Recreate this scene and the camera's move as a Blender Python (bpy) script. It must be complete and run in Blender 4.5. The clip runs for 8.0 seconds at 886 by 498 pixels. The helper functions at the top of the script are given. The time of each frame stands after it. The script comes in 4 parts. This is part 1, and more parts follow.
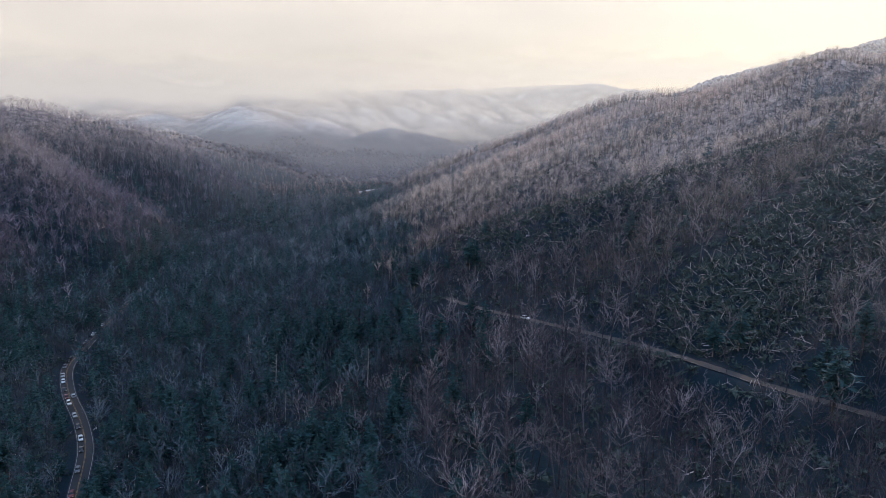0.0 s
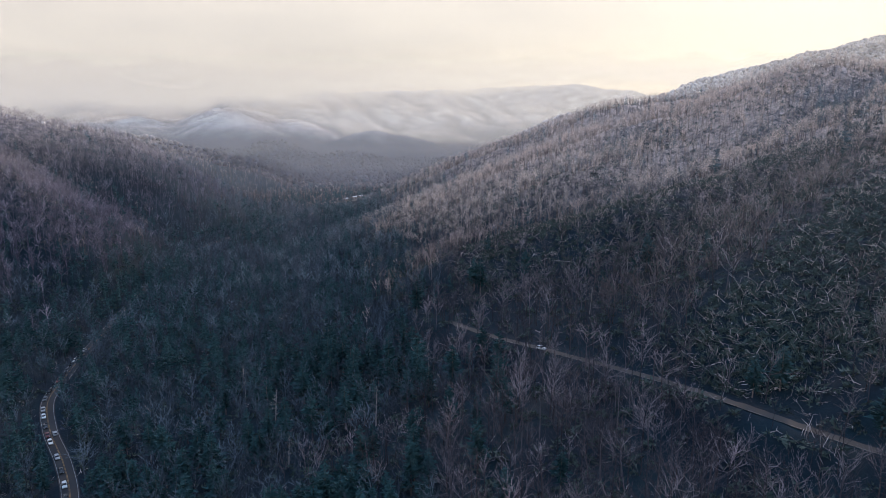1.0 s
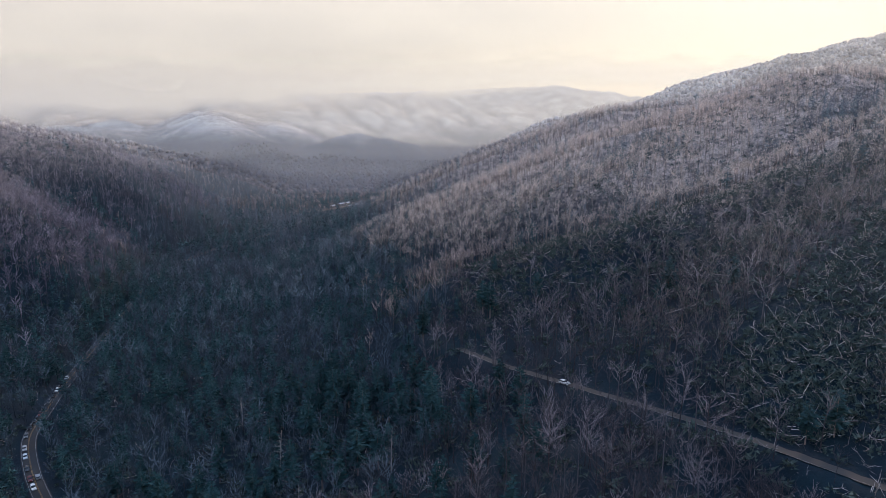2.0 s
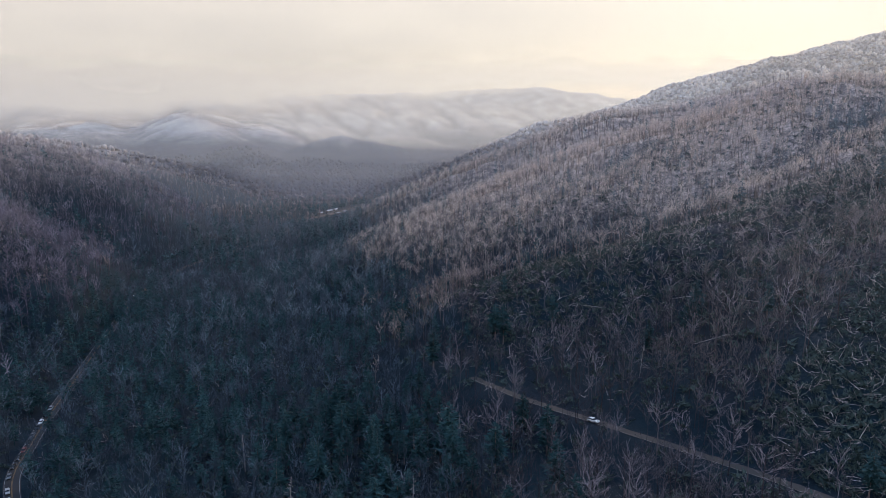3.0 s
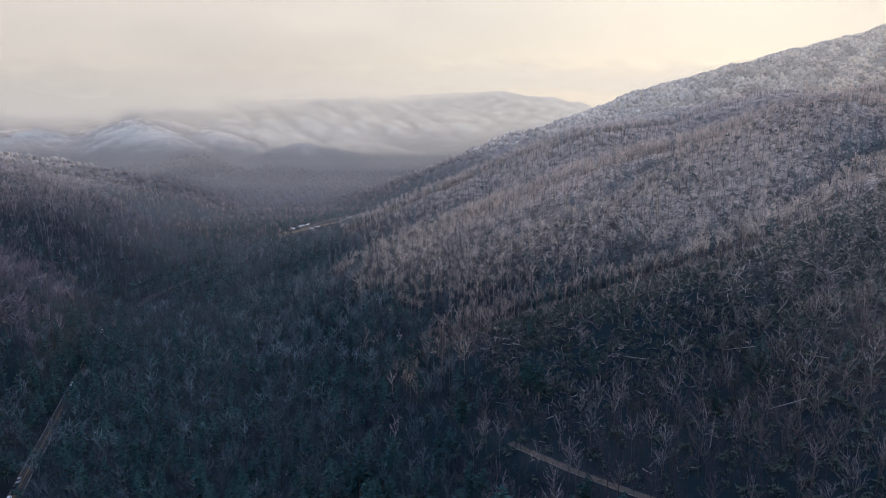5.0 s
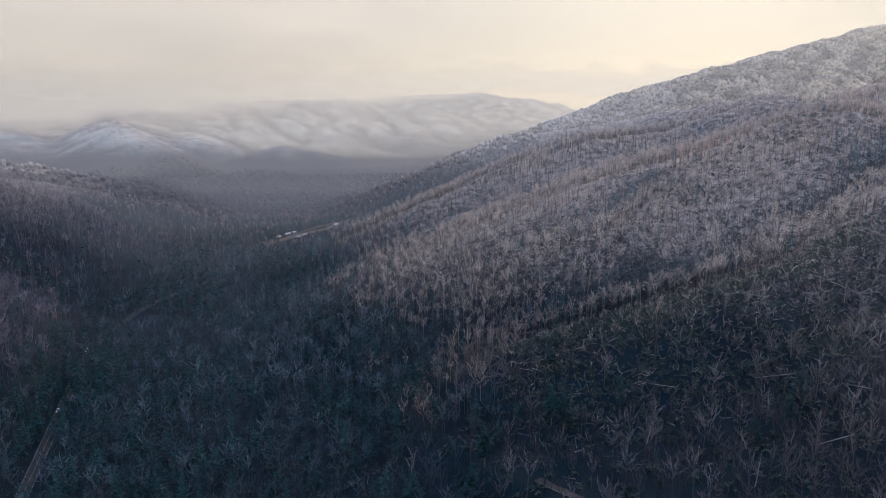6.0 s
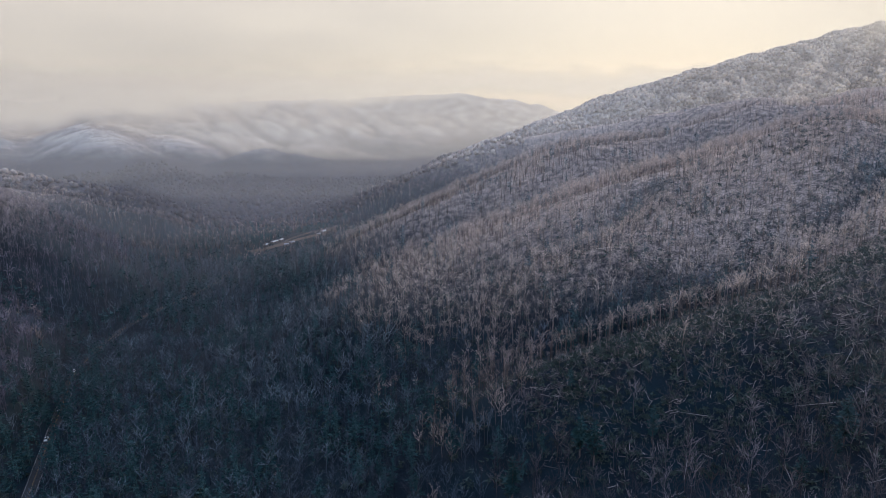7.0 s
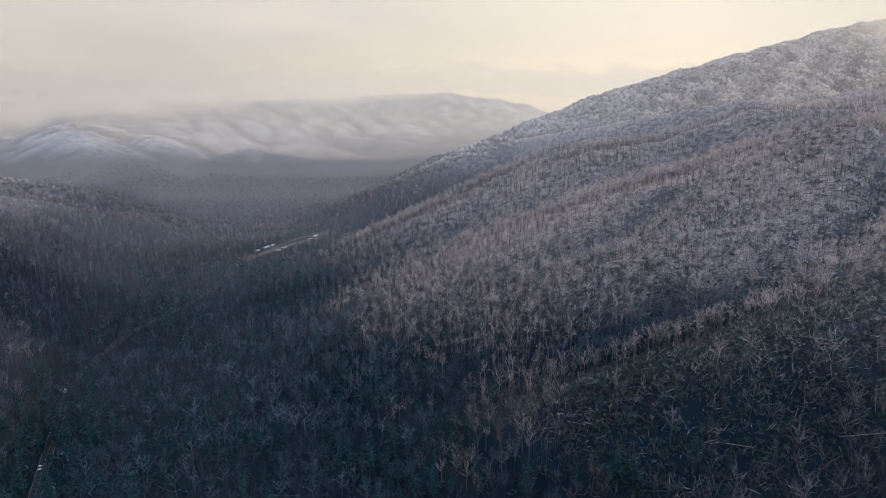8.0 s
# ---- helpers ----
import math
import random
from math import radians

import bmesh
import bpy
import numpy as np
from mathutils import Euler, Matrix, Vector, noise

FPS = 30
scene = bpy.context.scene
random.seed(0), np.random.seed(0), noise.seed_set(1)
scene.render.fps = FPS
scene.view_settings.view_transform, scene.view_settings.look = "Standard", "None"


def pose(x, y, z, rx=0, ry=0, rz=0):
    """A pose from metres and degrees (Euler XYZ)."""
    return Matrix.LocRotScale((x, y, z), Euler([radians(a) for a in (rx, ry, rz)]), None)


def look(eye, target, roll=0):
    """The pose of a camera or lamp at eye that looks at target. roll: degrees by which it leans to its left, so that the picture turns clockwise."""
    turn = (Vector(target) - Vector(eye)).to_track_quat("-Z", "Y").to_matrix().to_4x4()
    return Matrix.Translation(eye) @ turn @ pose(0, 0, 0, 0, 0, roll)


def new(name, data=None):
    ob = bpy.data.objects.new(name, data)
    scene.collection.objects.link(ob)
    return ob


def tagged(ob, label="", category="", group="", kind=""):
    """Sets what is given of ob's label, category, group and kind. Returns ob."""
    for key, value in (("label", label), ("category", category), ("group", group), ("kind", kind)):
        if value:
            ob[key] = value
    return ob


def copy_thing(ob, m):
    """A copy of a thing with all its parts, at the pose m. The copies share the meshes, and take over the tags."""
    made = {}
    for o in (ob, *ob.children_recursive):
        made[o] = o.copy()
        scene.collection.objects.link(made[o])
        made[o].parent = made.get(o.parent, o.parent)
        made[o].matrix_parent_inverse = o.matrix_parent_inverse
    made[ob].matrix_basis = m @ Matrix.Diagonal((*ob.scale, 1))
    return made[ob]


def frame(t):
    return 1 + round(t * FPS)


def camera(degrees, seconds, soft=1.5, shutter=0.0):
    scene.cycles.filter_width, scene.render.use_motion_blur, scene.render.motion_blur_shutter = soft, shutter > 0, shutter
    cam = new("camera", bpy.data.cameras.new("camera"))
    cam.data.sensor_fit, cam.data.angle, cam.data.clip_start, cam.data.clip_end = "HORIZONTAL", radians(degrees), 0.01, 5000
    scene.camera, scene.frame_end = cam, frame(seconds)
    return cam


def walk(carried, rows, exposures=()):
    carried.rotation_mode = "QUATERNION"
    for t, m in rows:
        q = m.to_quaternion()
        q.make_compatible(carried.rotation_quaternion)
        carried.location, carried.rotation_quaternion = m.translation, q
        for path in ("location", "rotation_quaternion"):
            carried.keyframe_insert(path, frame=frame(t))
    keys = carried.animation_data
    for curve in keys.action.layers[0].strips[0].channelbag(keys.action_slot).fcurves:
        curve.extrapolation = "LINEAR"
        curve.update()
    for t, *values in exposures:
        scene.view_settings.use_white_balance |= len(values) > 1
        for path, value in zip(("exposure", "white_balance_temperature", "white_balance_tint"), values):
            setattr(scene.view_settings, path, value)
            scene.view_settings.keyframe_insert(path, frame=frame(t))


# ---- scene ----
cam = camera(66.3, 8.0, soft=0.6)
METRES, EYE, TILT, LEAN, TURN = 200.0, 152.0, -12.9, 0.0, 0.0
ROWS = [
    (0.0, 0.0, 0.0, 0.0, 0.0, 0.0, -0.0),
    (0.5, -0.0294, 0.044, 0.0279, -0.76, -0.0, 0.22),
    (1.0, -0.0596, 0.0887, 0.0557, -1.6, -0.02, 0.51),
    (1.5, -0.091, 0.1339, 0.0832, -2.42, -0.01, 0.75),
    (3.0, -0.1881, 0.271, 0.1662, -4.8, 0.0, 1.26),
    (3.5, -0.2186, 0.313, 0.1922, -5.62, -0.0, 1.49),
    (4.0, -0.2538, 0.3583, 0.2194, -6.6, -0.02, 1.7),
    (4.5, -0.29, 0.4036, 0.2466, -7.53, 0.02, 1.9),
    (6.0, -0.3972, 0.5374, 0.3274, -10.3, 0.01, 2.42),
    (6.5, -0.4324, 0.582, 0.3545, -11.2, -0.05, 2.64),
    (7.0, -0.4674, 0.6278, 0.382, -12.08, -0.09, 2.83),
    (7.5, -0.502, 0.6742, 0.4096, -12.79, -0.2, 2.98),
    (8.0, -0.5361, 0.7214, 0.4373, -13.56, -0.33, 3.12),
]
walk(cam, [(t, pose(0, 0, EYE, TILT, LEAN, TURN) @ pose(METRES * x, METRES * y, METRES * z, 90 + pitch, roll, yaw)) for t, x, y, z, yaw, pitch, roll in ROWS], ((0.0, 0.2), (4.0, 0.04), (8.0, -0.14)))

# ---- world, sun and exposure ----
SUN_AZ, SUN_EL = radians(32), radians(24)      # clockwise from +y, above the horizon
SUN_DIR = Vector((math.sin(SUN_AZ) * math.cos(SUN_EL), math.cos(SUN_AZ) * math.cos(SUN_EL), math.sin(SUN_EL)))
GLOW_DIR = Vector((math.sin(SUN_AZ), math.cos(SUN_AZ), 0.10)).normalized()     # the bright gap low under the cloud
scene.view_settings.exposure = 0.0


class Nodes:
    """A small helper to write node trees in few lines."""

    def __init__(self, tree):
        self.tree = tree
        tree.nodes.clear()

    def add(self, kind, inputs=None, **settings):
        node = self.tree.nodes.new(kind)
        for key, value in settings.items():
            setattr(node, key, value)
        for key, value in (inputs or {}).items():
            if isinstance(value, bpy.types.NodeSocket):
                self.tree.links.new(value, node.inputs[key])
            else:
                node.inputs[key].default_value = value
        return node

    def math(self, op, a, b=0.0, clamp=False):
        return self.add("ShaderNodeMath", {0: a, 1: b}, operation=op, use_clamp=clamp).outputs[0]

    def ramp(self, value, a, b, c=0.0, d=1.0):
        return self.add("ShaderNodeMapRange", {0: value, 1: a, 2: b, 3: c, 4: d}, interpolation_type="SMOOTHSTEP").outputs[0]

    def mix(self, fac, a, b, mode="MIX"):
        node = self.add("ShaderNodeMix", {0: fac}, data_type="RGBA", blend_type=mode)
        for slot, value in ((6, a), (7, b)):
            if isinstance(value, bpy.types.NodeSocket):
                self.tree.links.new(value, node.inputs[slot])
            else:
                node.inputs[slot].default_value = (*value, 1.0)
        return node.outputs[2]

    def noise(self, where, scale, detail=3.0, rough=0.55):
        return self.add("ShaderNodeTexNoise", {"Vector": where, "Scale": scale, "Detail": detail, "Roughness": rough}).outputs["Fac"]


def make_world():
    world = bpy.data.worlds.new("overcast_sky")
    world.use_nodes = True
    n = Nodes(world.node_tree)
    way = n.add("ShaderNodeTexCoord").outputs["Generated"]
    up = n.add("ShaderNodeSeparateXYZ", {0: way}).outputs[2]
    clear = n.add("ShaderNodeTexSky", sky_type="NISHITA", sun_disc=False, sun_elevation=SUN_EL, sun_rotation=SUN_AZ)
    clear = n.mix(1.0, clear.outputs[0], (0.10, 0.10, 0.10), "MULTIPLY")
    stretched = n.add("ShaderNodeMapping", {0: way, 3: (2.0, 2.0, 9.0)}).outputs[0]
    billow = n.ramp(n.noise(stretched, 1.6, 4.0), 0.15, 0.85)
    toward = n.add("ShaderNodeVectorMath", {0: way, 1: GLOW_DIR}, operation="DOT_PRODUCT").outputs["Value"]
    glow = n.ramp(toward, 0.86, 1.0, 0.0, 0.72)
    low = n.mix(billow, (0.75, 0.668, 0.605), (0.91, 0.81, 0.705))
    low = n.mix(glow, low, (0.94, 0.85, 0.73))
    belt = n.mix(n.ramp(toward, 0.70, 0.97), (0.65, 0.592, 0.545), (0.93, 0.835, 0.70))
    low = n.mix(n.ramp(n.math("ADD", up, n.math("MULTIPLY", n.math("SUBTRACT", billow, 0.5), 0.05)), -0.02, 0.10), belt, low)
    high = n.mix(billow, (0.43, 0.62, 1.00), (0.56, 0.78, 1.22))
    cloud = n.mix(n.ramp(up, 0.16, 0.60), low, high)
    sky = n.mix(0.12, cloud, clear)
    back = n.add("ShaderNodeBackground", {"Color": sky, "Strength": 1.0})
    n.add("ShaderNodeOutputWorld", {"Surface": back.outputs[0]})
    scene.world = world


make_world()
sun = new("sun", bpy.data.lights.new("sun", "SUN"))
sun.data.energy, sun.data.angle, sun.data.color = 2.1, radians(10), (1.0, 0.79, 0.62)
sun.matrix_world = look(SUN_DIR * 100, (0, 0, 0))

# ---- the lie of the land ----
# each ridge: fall of its flanks, rounding of its crest, crest line (x, y, z)
RIDGES = (
    (0.40, 30, ((330, 60, 158), (420, 300, 184), (470, 480, 201), (520, 640, 184), (620, 820, 201), (800, 1050, 214))),
    (0.50, 24, ((60, 225, 65), (95, 258, 76), (125, 275, 88), (150, 292, 99), (185, 320, 114), (250, 345, 136), (420, 380, 190))),
    (0.60, 8, ((-30, 428, 36), (19, 433, 62), (48, 433, 73), (78, 433, 80), (108, 433, 87), (140, 433, 96), (173, 433, 102), (198, 436, 105), (260, 467, 135), (420, 500, 186))),
    (0.60, 10, ((60, 540, 60), (105, 548, 99), (180, 560, 110), (270, 550, 151), (330, 590, 180))),
    (0.43, 10, ((-60, 600, 25), (-40, 620, 30), (44, 636, 67), (92, 645, 87), (171, 658, 126), (244, 655, 145), (330, 620, 179), (480, 620, 175))),
    (0.49, 12, ((-40, 820, 15), (-10, 830, 30), (51, 862, 79), (105, 856, 97), (163, 850, 113), (230, 840, 145), (320, 860, 151), (440, 850, 189), (600, 800, 184))),
    (0.52, 20, ((0, 1400, 4), (60, 1390, 27), (160, 1345, 70), (275, 1380, 114), (480, 1350, 145), (700, 1200, 200))),
    (0.44, 40, ((330, 1700, 70), (600, 1850, 134), (840, 1987, 200), (1217, 2200, 275), (1600, 2400, 345), (2200, 2600, 470), (3400, 2900, 640))),
    (0.62, 22, ((12, 432, 55), (30, 424, 65), (54, 420, 74), (86, 405, 89), (108, 398, 96), (130, 397, 103), (148, 398, 108), (206, 415, 122), (280, 450, 140))),
    (0.50, 15, ((100, 900, 85), (165, 905, 114), (228, 912, 139), (303, 920, 143), (400, 940, 147), (485, 950, 154), (560, 925, 172), (700, 900, 200))),
    (0.64, 20, ((-290, 1060, 6), (-360, 985, 50), (-430, 930, 104), (-520, 880, 132), (-600, 840, 145), (-700, 800, 166), (-900, 740, 195))),
    (0.60, 15, ((-335, 815, 22), (-389, 865, 84), (-454, 830, 98), (-520, 850, 126))),
    (0.61, 20, ((-285, 690, 2), (-340, 690, 38), (-450, 700, 90), (-560, 720, 140))),
    (0.64, 14, ((-252, 522, 0), (-287, 556, 36), (-318, 572, 51), (-351, 618, 68), (-420, 670, 90), (-520, 740, 130))),
    (0.52, 30, ((-330, 420, 24), (-450, 480, 84), (-600, 560, 130))),
    (0.55, 18, ((-275, 1295, -14), (-330, 1280, 16), (-446, 1230, 60), (-600, 1150, 100), (-900, 1050, 150))),
    (0.55, 18, ((-230, 1475, -38), (-262, 1457, -20), (-330, 1430, 6), (-392, 1420, 30), (-459, 1435, 46), (-560, 1420, 70), (-760, 1350, 110), (-1100, 1300, 160))),
    (0.42, 30, ((-380, 1690, -30), (-480, 1670, 12), (-620, 1640, 40), (-900, 1560, 90))),
    (0.50, 70, ((-330, 2300, -30), (-262, 2370, 14), (-185, 2430, 31), (-85, 2430, 14), (5, 2390, -24))),
    (0.44, 50, ((-150, 2900, -10), (-60, 2930, 8), (10, 2950, 10), (110, 2930, -8), (210, 2880, -35))),
    (0.42, 60, ((200, 3400, -30), (330, 3430, 0), (450, 3420, -8), (560, 3380, -34))),
    (0.44, 50, ((-440, 2240, -14), (-500, 2310, 22), (-620, 2420, 48), (-720, 2560, 76), (-820, 2800, 100))),
    (0.34, 80, ((-2600, 3500, 120), (-900, 3600, 150), (-400, 4050, 165), (200, 4500, 185), (700, 4560, 205), (1000, 4560, 216), (1200, 4560, 180), (1460, 4500, 85), (2000, 4400, 80), (3000, 3600, 380))),
)


def far_crest(x):
    """How far up the valley the far mountain's crest runs: it recedes to the right."""
    return np.interp(x, [-2400, -900, -400, 200, 1400], [3350, 3500, 4000, 4480, 4540])


def far_knolls():
    """Rounded knolls in tiers up the far mountain's flank: centre, height, half-axes, turn."""
    r = np.random.RandomState(17)
    out = []
    for f in (0.04, 0.17, 0.30, 0.43, 0.56, 0.69, 0.82, 0.94):
        for x in np.arange(-2500, 1500, 205) + r.uniform(-60, 60):
            x = x + r.uniform(-55, 55)
            high, low = far_crest(x), np.interp(x, [-2400, -900, -450, -200, 200, 1400], [2100, 2260, 2650, 3100, 3600, 3900])
            g = np.clip(f + r.uniform(-0.05, 0.05), 0, 1)
            z = np.interp(g, [0, 0.25, 0.65, 0.9, 1], [-38, 36, 88, 140, 175]) + r.uniform(-8, 30)
            out.append((x, low + (high - low) * g, z, r.uniform(85, 165), r.uniform(130, 270), r.uniform(-0.1, 0.7)))
    return out


FAR_KNOLLS = far_knolls()
FLOOR = ((0, 9), (300, 9), (500, 6), (700, -4), (900, -2), (1150, -9), (1450, -32), (1900, -46), (2300, -48), (3400, -46), (4000, -10))
# the paved valley road and the narrow road cut into the slope: (x, y, z)
VALLEY_ROAD = ((60, -130, 12), (0, -60, 11), (-45, 25, 10), (-85, 110, 9), (-118, 185, 9), (-134, 221, 8), (-148, 255, 7.5), (-166, 285, 6), (-188, 316, 5), (-207, 350, 4), (-215, 382, 3), (-222, 415, 2), (-232, 480, 1), (-243, 550, 0), (-252, 610, -1), (-259, 670, -2), (-242, 780, -3), (-190, 900, -6), (-160, 1030, -9), (-128, 1110, -9), (-80, 1195, -10), (-10, 1270, -11))
SLOPE_ROAD = ((215, -60, 84), (180, 30, 79), (150, 95, 74), (120, 150, 71), (98, 187, 67), (72, 224, 65), (42, 271, 58), (14, 319, 50), (-10, 372, 43), (-44, 471, 31), (-51, 536, 27), (-80, 620, 16))


def smooth_line(points, step=6.0):
    """A Catmull-Rom line through the points, as an array of places."""
    p = np.array(points, float)
    p = np.vstack([2 * p[0] - p[1], p, 2 * p[-1] - p[-2]])
    out = []
    for a, b, c, d in zip(p, p[1:], p[2:], p[3:]):
        n = max(2, int(np.linalg.norm(c - b) / step))
        t = np.linspace(0, 1, n, endpoint=False)[:, None]
        out.append(0.5 * (2 * b + (c - a) * t + (2 * a - 5 * b + 4 * c - d) * t ** 2 + (3 * b - a - 3 * c + d) * t ** 3))
    return np.vstack(out + [p[-2:-1]])


VALLEY_LINE, SLOPE_LINE = smooth_line(VALLEY_ROAD), smooth_line(SLOPE_ROAD)


def near_line(x, y, line):
    """Distance to the line, the line's height there, and the side (positive: to the right of its run)."""
    best, z, side = np.full(x.shape, 1e9), np.zeros(x.shape), np.zeros(x.shape)
    for a, b in zip(line, line[1:]):
        dx, dy = b[0] - a[0], b[1] - a[1]
        t = np.clip(((x - a[0]) * dx + (y - a[1]) * dy) / (dx * dx + dy * dy), 0, 1)
        ox, oy = x - a[0] - t * dx, y - a[1] - t * dy
        d = np.hypot(ox, oy)
        m = d < best
        best[m], z[m], side[m] = d[m], (a[2] + t * (b[2] - a[2]))[m], np.sign(ox * dy - oy * dx)[m]
    return best, z, side


def waves(x, y, size, seed):
    """Cheap smooth noise about -1 to 1, with features of that size."""
    r = np.random.RandomState(seed)
    out = np.zeros(np.shape(x))
    for k in range(7):
        a, f, p = r.uniform(0, 2 * np.pi), r.uniform(0.6, 1.7) * 2 * np.pi / size, r.uniform(0, 6.3)
        out = out + np.sin((x * np.cos(a) + y * np.sin(a)) * f + p + 0.8 * np.sin((y * np.cos(a) - x * np.sin(a)) * f * 0.7 + p))
    return out / 4.0


def step01(a, b, v):
    t = np.clip((v - a) / (b - a), 0, 1)
    return t * t * (3 - 2 * t)


def ridge_height(x, y, fall, rounding, crest):
    best = np.full(x.shape, -1e9)
    for (ax, ay, az), (bx, by, bz) in zip(crest, crest[1:]):
        dx, dy = bx - ax, by - ay
        t = np.clip(((x - ax) * dx + (y - ay) * dy) / (dx * dx + dy * dy), 0, 1)
        d = np.hypot(x - ax - t * dx, y - ay - t * dy)
        best = np.maximum(best, az + t * (bz - az) - fall * (np.sqrt(d * d + rounding * rounding) - rounding))
    return best


def far_flank(x, y):
    """The far mountain's flank: knolls with narrow creases between them."""
    best = np.full(x.shape, -120.0)
    for cx, cy, z, wide, deep, turn in FAR_KNOLLS:
        m = (np.abs(x - cx) < 420) & (np.abs(y - cy) < 620)
        if m.any():
            dx, dy = x[m] - cx, y[m] - cy
            u, v = dx * math.cos(turn) + dy * math.sin(turn), dy * math.cos(turn) - dx * math.sin(turn)
            q = np.sqrt((u / wide) ** 2 + (v / deep) ** 2 + 0.25) - 0.5
            best[m] = np.maximum(best[m], z - 74.0 * q)
    return best + 4.0 * waves(x, y, 90, 9)


def natural(x, y):
    floor = np.interp(y, [f[0] for f in FLOOR], [f[1] for f in FLOOR])
    floor = floor + 0.306 * np.clip(x + 120, 0, 150) * step01(1100, 800, y)
    floor = floor + 0.10 * np.clip(np.abs(x) - 700, 0, 3000) * step01(1500, 500, y) * 1.2
    layers = [floor]
    for fall, rounding, crest in RIDGES:
        layers.append(ridge_height(x, y, fall, rounding, crest))
    layers = np.array(layers)
    top = layers.max(0)
    h = top + 4.0 * np.log(np.exp((layers - top) / 4.0).sum(0))
    # small hollows on the flanks
    h = h + (2.0 * waves(x, y, 60, 3) + 7.0 * waves(x, y, 170, 4) * step01(1300, 1800, y)) * step01(15, 50, h - floor)
    far = (y > 2050) & (x < 500 + 0.9 * (y - 2050))
    if far.any():
        both = np.array([h[far], far_flank(x[far], y[far])])
        top = both.max(0)
        h[far] = top + 5.0 * np.log(np.exp((both - top) / 5.0).sum(0))
    return h


def ground_height(x, y):
    x, y = np.asarray(x, float), np.asarray(y, float)
    h = natural(x, y)
    near = (y < 1350) & (y > -200) & (np.abs(x) < 400)
    if near.any():
        xs, ys, hs = x[near], y[near], h[near]
        d, z, side = near_line(xs, ys, SLOPE_LINE)
        downhill = side < 0
        hs = hs - np.where(downhill, 9 * step01(5, 16, d) * np.exp(-d / 45), 0)
        hs = z * step01(16, 5, d) + hs * (1 - step01(16, 5, d))
        d, z, side = near_line(xs, ys, VALLEY_LINE)
        hs = z * step01(22, 5, d) + hs * (1 - step01(22, 5, d)) - 1.2 * step01(9, 6, d) * step01(110, 85, ys)
        h[near] = hs
    return h


def crest_shading(x, y):
    """How far a place stands above the land round it: far crests are whitened and creases darkened as shading. -1 to 1.
    """
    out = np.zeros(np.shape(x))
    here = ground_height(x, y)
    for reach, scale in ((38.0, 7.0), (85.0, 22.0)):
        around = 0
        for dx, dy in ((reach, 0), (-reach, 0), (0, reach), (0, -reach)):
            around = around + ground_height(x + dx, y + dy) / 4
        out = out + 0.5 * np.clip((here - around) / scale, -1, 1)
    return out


# ---- materials ----
def material(name):
    m = bpy.data.materials.new(name)
    m.use_nodes = True
    return m, Nodes(m.node_tree)


def finish(n, colour, rough=0.9, bump=None, strength=0.4, distance=0.1, spec=0.2):
    inputs = {"Base Color": colour, "Roughness": rough, "Specular IOR Level": spec}
    if bump is not None:
        inputs["Normal"] = n.add("ShaderNodeBump", {"Height": bump, "Strength": strength, "Distance": distance}).outputs[0]
    shader = n.add("ShaderNodeBsdfPrincipled", inputs)
    n.add("ShaderNodeOutputMaterial", {"Surface": shader.outputs[0]})


def rime(n, low, high, patch=0.004):
    """Hoar frost that settles above a height, with a ragged lower edge; farther slopes are whitened more for haze."""
    where = n.add("ShaderNodeNewGeometry").outputs["Position"]
    z = n.add("ShaderNodeSeparateXYZ", {0: where}).outputs[2]
    y = n.add("ShaderNodeSeparateXYZ", {0: where}).outputs[1]
    lift = n.math("MULTIPLY", n.math("SUBTRACT", n.noise(where, patch, 4.0), 0.5), 70.0)
    lift = n.math("ADD", lift, n.ramp(y, 1900.0, 2900.0, 0.0, 84.0))
    # frost line sinks with distance: haze put into the frost colour
    lift = n.math("ADD", lift, n.ramp(y, 400.0, 560.0, -14.0, 40.0))
    x = n.add("ShaderNodeSeparateXYZ", {0: where}).outputs[0]
    lift = n.math("ADD", lift, n.math("MULTIPLY", n.ramp(x, -300.0, -200.0, -54.0, 0.0), n.ramp(y, 1100.0, 900.0)))
    # and sinks a little more farther off, again for haze
    lift = n.math("ADD", lift, n.ramp(y, 560.0, 760.0, 0.0, 22.0))
    # the second ridge keeps little rime
    second_ridge = n.math("MULTIPLY", n.math("MULTIPLY", n.ramp(y, 820.0, 900.0), n.ramp(y, 1500.0, 1350.0)), n.ramp(x, 40.0, 160.0))
    lift = n.math("ADD", lift, n.math("MULTIPLY", second_ridge, -18.0))
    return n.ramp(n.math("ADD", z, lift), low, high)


FAR_BARE, FAR_BROWN, FAR_WHITE = (0.050, 0.046, 0.056), (0.14, 0.118, 0.125), (0.95, 0.82, 0.69)


